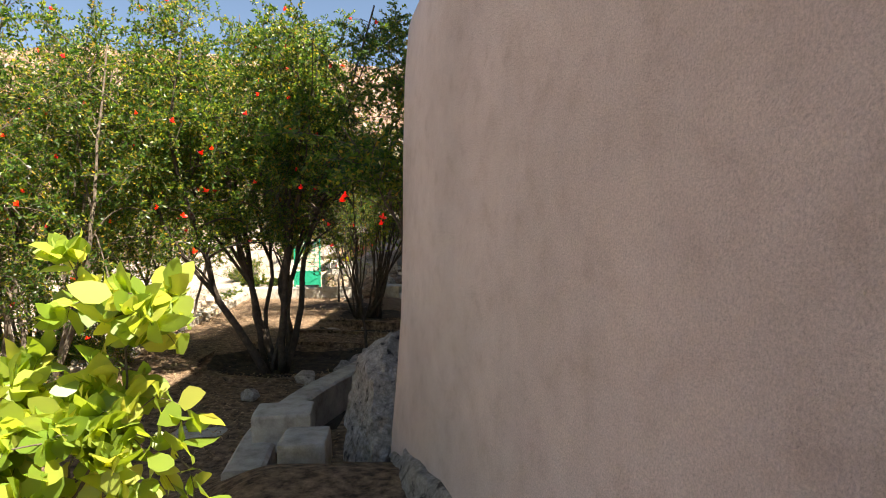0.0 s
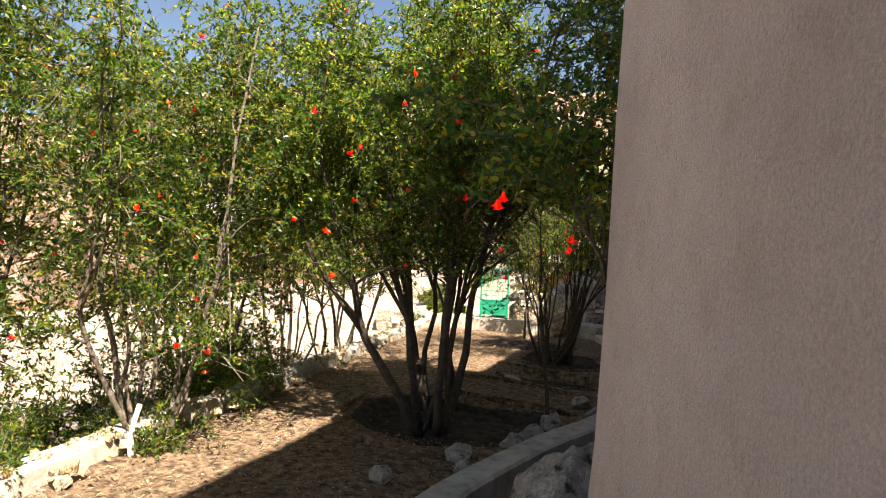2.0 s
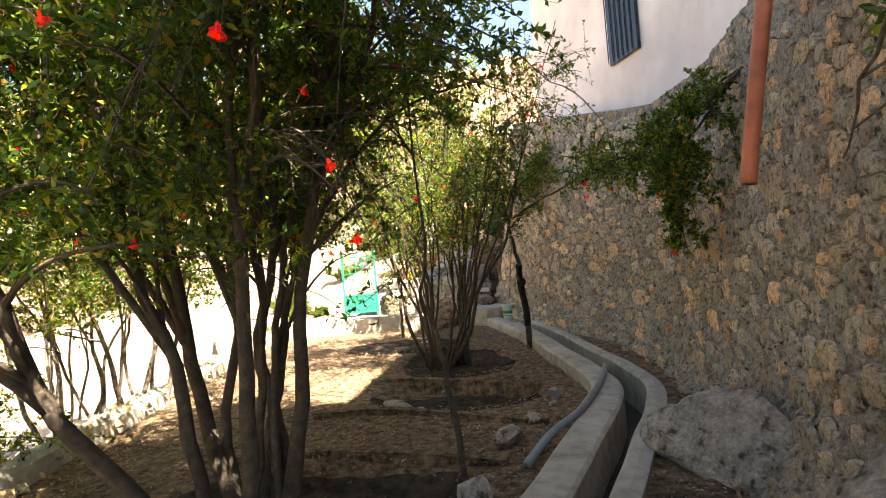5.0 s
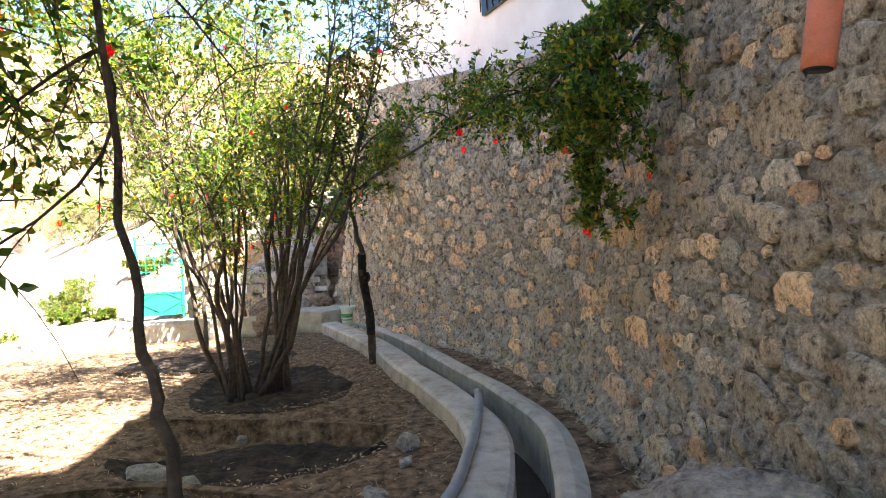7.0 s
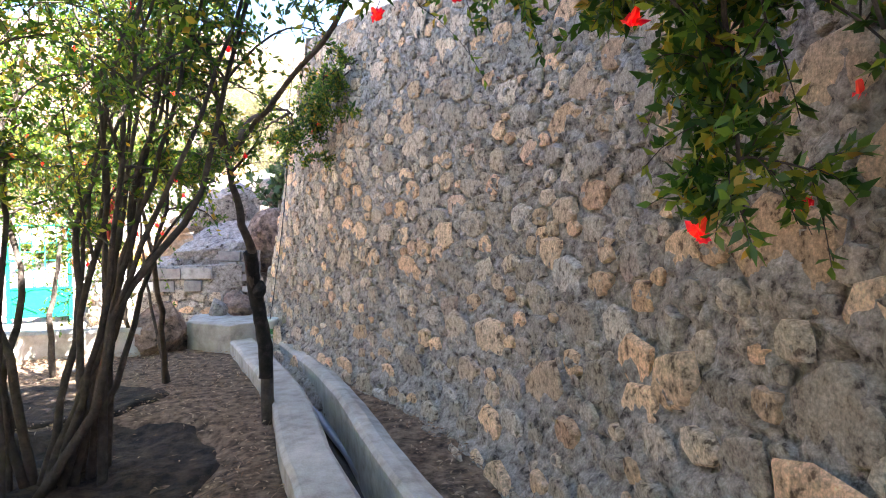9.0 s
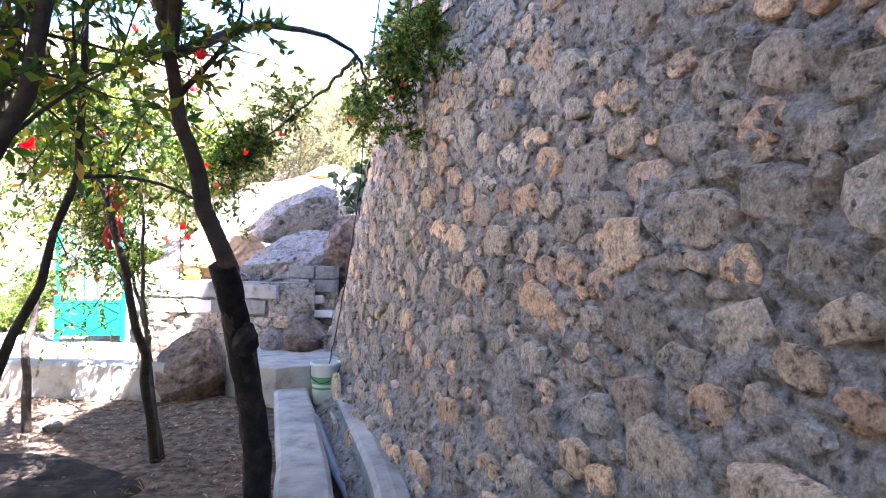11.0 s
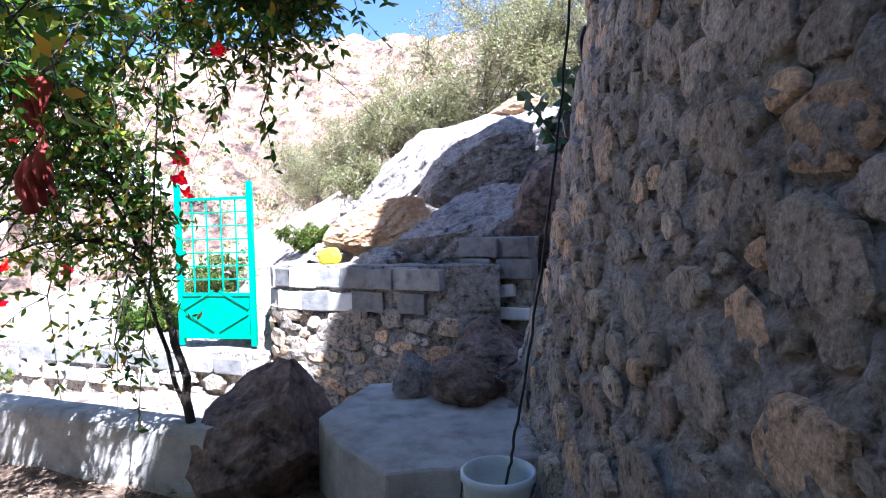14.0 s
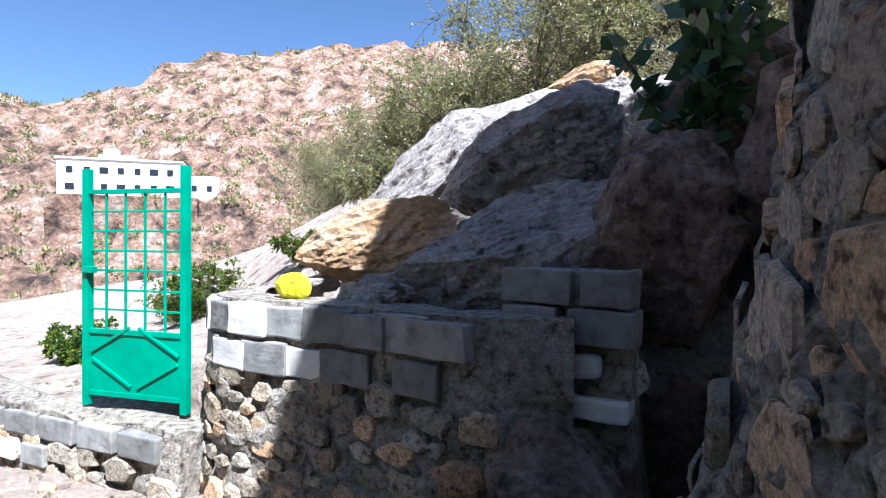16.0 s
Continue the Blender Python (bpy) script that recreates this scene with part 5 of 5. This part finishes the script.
# ---- distance: mountain and the white hotel-like house ----
def mountain_h(az, r):
    crest = float(np.interp(az, (-2.2, -1.2, -1.0, -0.78, -0.6, 0.3), (26, 24, 24, 37, 42, 44))) + 2 * noise.noise((az * 7, 5, 0)) + 1.2 * noise.noise((az * 23, 5, 0))
    u = min(max((r - 48) / 75, 0), 1)
    base = -6 + (crest + 6) * (u ** 1.12)
    h = base + 0.8 * noise.fractal((az * 30, r * 0.25, 4.0), 0.8, 2.1, 4) * min(u * 4, 1) + 5.5 * (noise.ridged_multi_fractal((az * 7, r * 0.045, 2.0), 0.9, 2.1, 6, 1.0, 2.0) - 1.0) * min(u * 4, 1) * 0.55 * (1 - 0.6 * max(u - 0.75, 0) * 4)
    lay = 1.7
    k = math.floor(h / lay)
    fr = h / lay - k
    return lay * (k + min(fr * 0.55 + max(fr - 0.65, 0) * 2.3, 1.0)) * 0.6 + h * 0.4


azs = np.radians(np.linspace(-130, 20, 520))
rs = np.concatenate([np.linspace(46, 128, 130), [150, 200]])
mv = [(-1 + r * math.sin(a), 15 + r * math.cos(a), mountain_h(a, min(r, 123)) - (0 if r < 129 else (r - 128) * 0.2)) for a in azs for r in rs]
c = len(rs)
mf = [(i * c + j, (i + 1) * c + j, (i + 1) * c + j + 1, i * c + j + 1) for i in range(len(azs) - 1) for j in range(c - 1)]
MOUNTAIN = surface("mountain_rock", [(0.36, (0.06, 0.042, 0.032)), (0.43, (0.2, 0.125, 0.088)), (0.51, (0.37, 0.225, 0.15)), (0.58, (0.4, 0.3, 0.23)), (0.76, (0.5, 0.43, 0.365))], 0.35, 0.95, 1.0, 0.8, patch=0.09, depth=1.6, grit=2.2)
tagged(new("mountain", mesh_of("mountain", mv, mf, MOUNTAIN, False)), "barren orange-brown rocky mountainside", "mountain", kind="backdrop")

sq = []
for k in range(1500):
    az, r = rng.uniform(-1.9, -0.2), rng.uniform(50, 122)
    at = np.array([(-1 + r * math.sin(az), 15 + r * math.cos(az), mountain_h(az, r) + 0.1)])
    n_leaf = int(rng.integers(10, 22))
    sq.append(leaf_quads(at + rng.normal(size=(n_leaf, 3)) * np.array([0.35, 0.35, 0.2]), rng.normal(size=(n_leaf, 3)) * 0.5 + np.array([0, 0, 0.6]), 0.5, 0.3))
tagged(new("mountain_shrubs", quads_mesh("mountain_shrubs", np.concatenate(sq), LEAF_SCRUB)), "sparse grey-green shrubs on the mountainside", "shrubs", kind="stuff")

hc = Vector((-56.6, 60.6, 5.6))
hotel = thing("far_house", "white two-storey house on the far hillside", "house", hc)
hm = Matrix.Translation(hc) @ Matrix.Rotation(radians(42), 4, "Z")
put("wall", box_mesh("wall", hm, 11.2, 7, 3.65, WHITE_WALL, 0.05), hotel)
put("terrace_wall", box_mesh("terrace_wall", hm @ Matrix.Translation((0.4, -0.2, -7.0)), 13.5, 8.6, 7.0, MOUNTAIN, 0.05, 0.1, 6), hotel, "rough stone retaining wall")
put("wall", box_mesh("wall", hm @ Matrix.Translation((-1.2, 1.5, 3.65)), 3.2, 3, 0.9, WHITE_WALL, 0.05), hotel)
put("wall", box_mesh("wall", hm @ Matrix.Translation((-1.9, 1.7, 4.55)), 1.3, 1.6, 0.7, WHITE_WALL, 0.05), hotel)
put("wall", box_mesh("wall", hm @ Matrix.Translation((7.4, 1.0, -0.4)), 3.4, 5, 2.9, WHITE_WALL, 0.05), hotel)
for fl in range(2):
    for k in range(7):
        w = 0.55 + 0.25 * ((k + fl) % 3 == 0)
        put("window", box_mesh("window", hm @ Matrix.Translation((-4.5 + 1.5 * k, -3.5, 0.55 + 1.65 * fl)), w, 0.12, 0.62, GLASS_DARK, 0.01), hotel)
for k in range(2):
    put("window", box_mesh("window", hm @ Matrix.Translation((6.6 + 1.5 * k, -1.5, 0.9)), 0.5, 0.12, 0.6, GLASS_DARK, 0.01), hotel)
put("roof_edge", box_mesh("roof_edge", hm @ Matrix.Translation((0, 0, 3.55)), 11.5, 7.3, 0.2, WHITE_WALL, 0.03), hotel)

# ---- stones of the long wall ----
PIECES = [mesh_of("stone", v, f, STONE, False) for v, f in VARIANTS]


def stone_pose(s, z, r, k):
    p, t, n = wall_at(s, z)
    w, h, a, d = stone_size(r, k)
    p = p + n * (wall_bulge(s, z) - d * random.Random(k + 7).uniform(0.0, 0.75))
    up = np.cross(t, n)
    up = up if up[2] > 0 else -up
    e1, e2 = t * math.cos(a) + up * math.sin(a), up * math.cos(a) - t * math.sin(a)
    if np.dot(np.cross(e1, e2), n) < 0:
        e1 = -e1
    return Matrix(((e1[0] * w, e2[0] * h, n[0] * d, p[0]), (e1[1] * w, e2[1] * h, n[1] * d, p[1]), (e1[2] * w, e2[2] * h, n[2] * d, p[2]), (0, 0, 0, 1)))


ys = np.interp(STONES[:, 0], WS, WP[:, 1])
near_key = np.where((ys > 9.5) & (ys < 18.5) & (STONES[:, 1] < 2.9), STONES[:, 2], 0)
picked = set(np.argsort(-near_key)[:300].tolist())
jv, jf = [], []
for k, (s, z, r) in enumerate(STONES):
    m = stone_pose(s, z, r, k)
    if k in picked:
        put("stone", PIECES[k % 22], stone_wall, "", m)
    else:
        v, f = VARIANTS[k % 22]
        b = len(jv)
        jv += [tuple(m @ Vector(q)) for q in v]
        jf += [tuple(b + i for i in q) for q in f]
tagged(put("rubble", mesh_of("rubble", jv, jf, STONE_J, False), stone_wall), kind="stuff")


# ---- rubble on the low walls, and scree on the slope ----
def rubble_on(points, normals, parent, count, z0, z1, lean, seed):
    local = np.random.default_rng(seed)
    spots = np.zeros((0, 3))
    arc = np.concatenate([[0], np.cumsum(np.linalg.norm(np.diff(points, axis=0), axis=1))])
    for _ in range(count * 12):
        if len(spots) >= count:
            break
        s, z, r = local.uniform(0.05, arc[-1] - 0.05), local.uniform(z0, z1), local.choice((0.12, 0.09, 0.07, 0.05))
        if len(spots) and (np.hypot((spots[:, 0] - s) / 1.2, spots[:, 1] - z) < (spots[:, 2] + r) * 0.85).any():
            continue
        spots = np.vstack([spots, (s, z, r)])
    for k, (s, z, r) in enumerate(spots):
        p = np.array([np.interp(s, arc, points[:, c]) for c in range(3)])
        n = np.array([np.interp(s, arc, normals[:, c]) for c in range(3)])
        n /= np.linalg.norm(n)
        t = np.array([-n[1], n[0], 0])
        p = p + n * (lean * (0.6 - z) + 0.01) + np.array([0, 0, z])
        w, h, dd = r * local.uniform(1.0, 1.5), r * local.uniform(0.7, 1.0), 0.012 + 0.08 * r
        m = Matrix(((t[0] * w, 0, n[0] * dd, p[0]), (t[1] * w, 0, n[1] * dd, p[1]), (0, h, 0, p[2]), (0, 0, 0, 1)))
        put("stone", PIECES[k % 22], parent, "", m)


rubble_on(low_pts[18:82], low_n[18:82], wall_low, 80, -0.4, 0.5, 0.06, 11)
sill = np.array([(x, 21.3, 0.0) for x in np.linspace(-9.0, -4.45, 30)])
rubble_on(sill, np.tile(np.array([0, -1.0, 0]), (30, 1)), bpy.data.objects["wall_gate_sill"], 60, -0.8, -0.22, 0.0, 12)
para = spline([(x - 0.12, y, 0) for x, y in PARAPET], 120)
pt = np.gradient(para, axis=0)
pt /= np.linalg.norm(pt, axis=1)[:, None]
pv, pf = [], []
for k in range(260):
    i = int(rng.integers(20, 119))
    n = np.array([pt[i][1], -pt[i][0], 0])
    o, r = rng.uniform(-0.2, 0.24), rng.uniform(0.02, 0.06)
    top = 0.15 if abs(o) < 0.12 else rng.uniform(-0.05, 0.12)
    p = para[i] + n * o + np.array([0, 0, top - r * 0.3]) + pt[i] * rng.uniform(-0.05, 0.05)
    v, f = VARIANTS[k % 22]
    m = Matrix.Translation(p) @ Euler(rng.uniform(-0.5, 0.5, 3)).to_matrix().to_4x4() @ Matrix.Rotation(rng.uniform(0, 6), 4, "Z") @ Matrix.Diagonal((r, r * 0.8, r * 0.6, 1))
    b = len(pv)
    pv += [tuple(m @ Vector(q)) for q in v]
    pf += [tuple(b + j for j in q) for q in f]
tagged(put("rubble", mesh_of("rubble", pv, pf, STONE_J), bpy.data.objects["parapet"]), kind="stuff")
sv, sf = [], []
for k in range(900):
    x, y = rng.uniform(-6.5, -1.5), rng.uniform(21.8, 27.0)
    r = rng.uniform(0.02, 0.13) * (1 if rng.random() < 0.5 else 0.5)
    if k > 600:
        x, y = rng.uniform(-6.5, -2.2), rng.uniform(19.1, 21.3)
        r *= 0.5
    v, f = VARIANTS[k % 22]
    m = Matrix.Translation((x, y, float(ground_z(x, y)) + r * 0.1)) @ Euler(rng.uniform(-0.6, 0.6, 3)).to_matrix().to_4x4() @ Matrix.Rotation(rng.uniform(0, 6), 4, "Z") @ Matrix.Diagonal((r, r * 0.8, r * 0.6, 1))
    b = len(sv)
    sv += [tuple(m @ Vector(q)) for q in v]
    sf += [tuple(b + j for j in q) for q in f]
tagged(new("scree", mesh_of("scree", sv, sf, STONE_J)), "loose broken stones on the sunlit slope and path", "stones", kind="stuff")
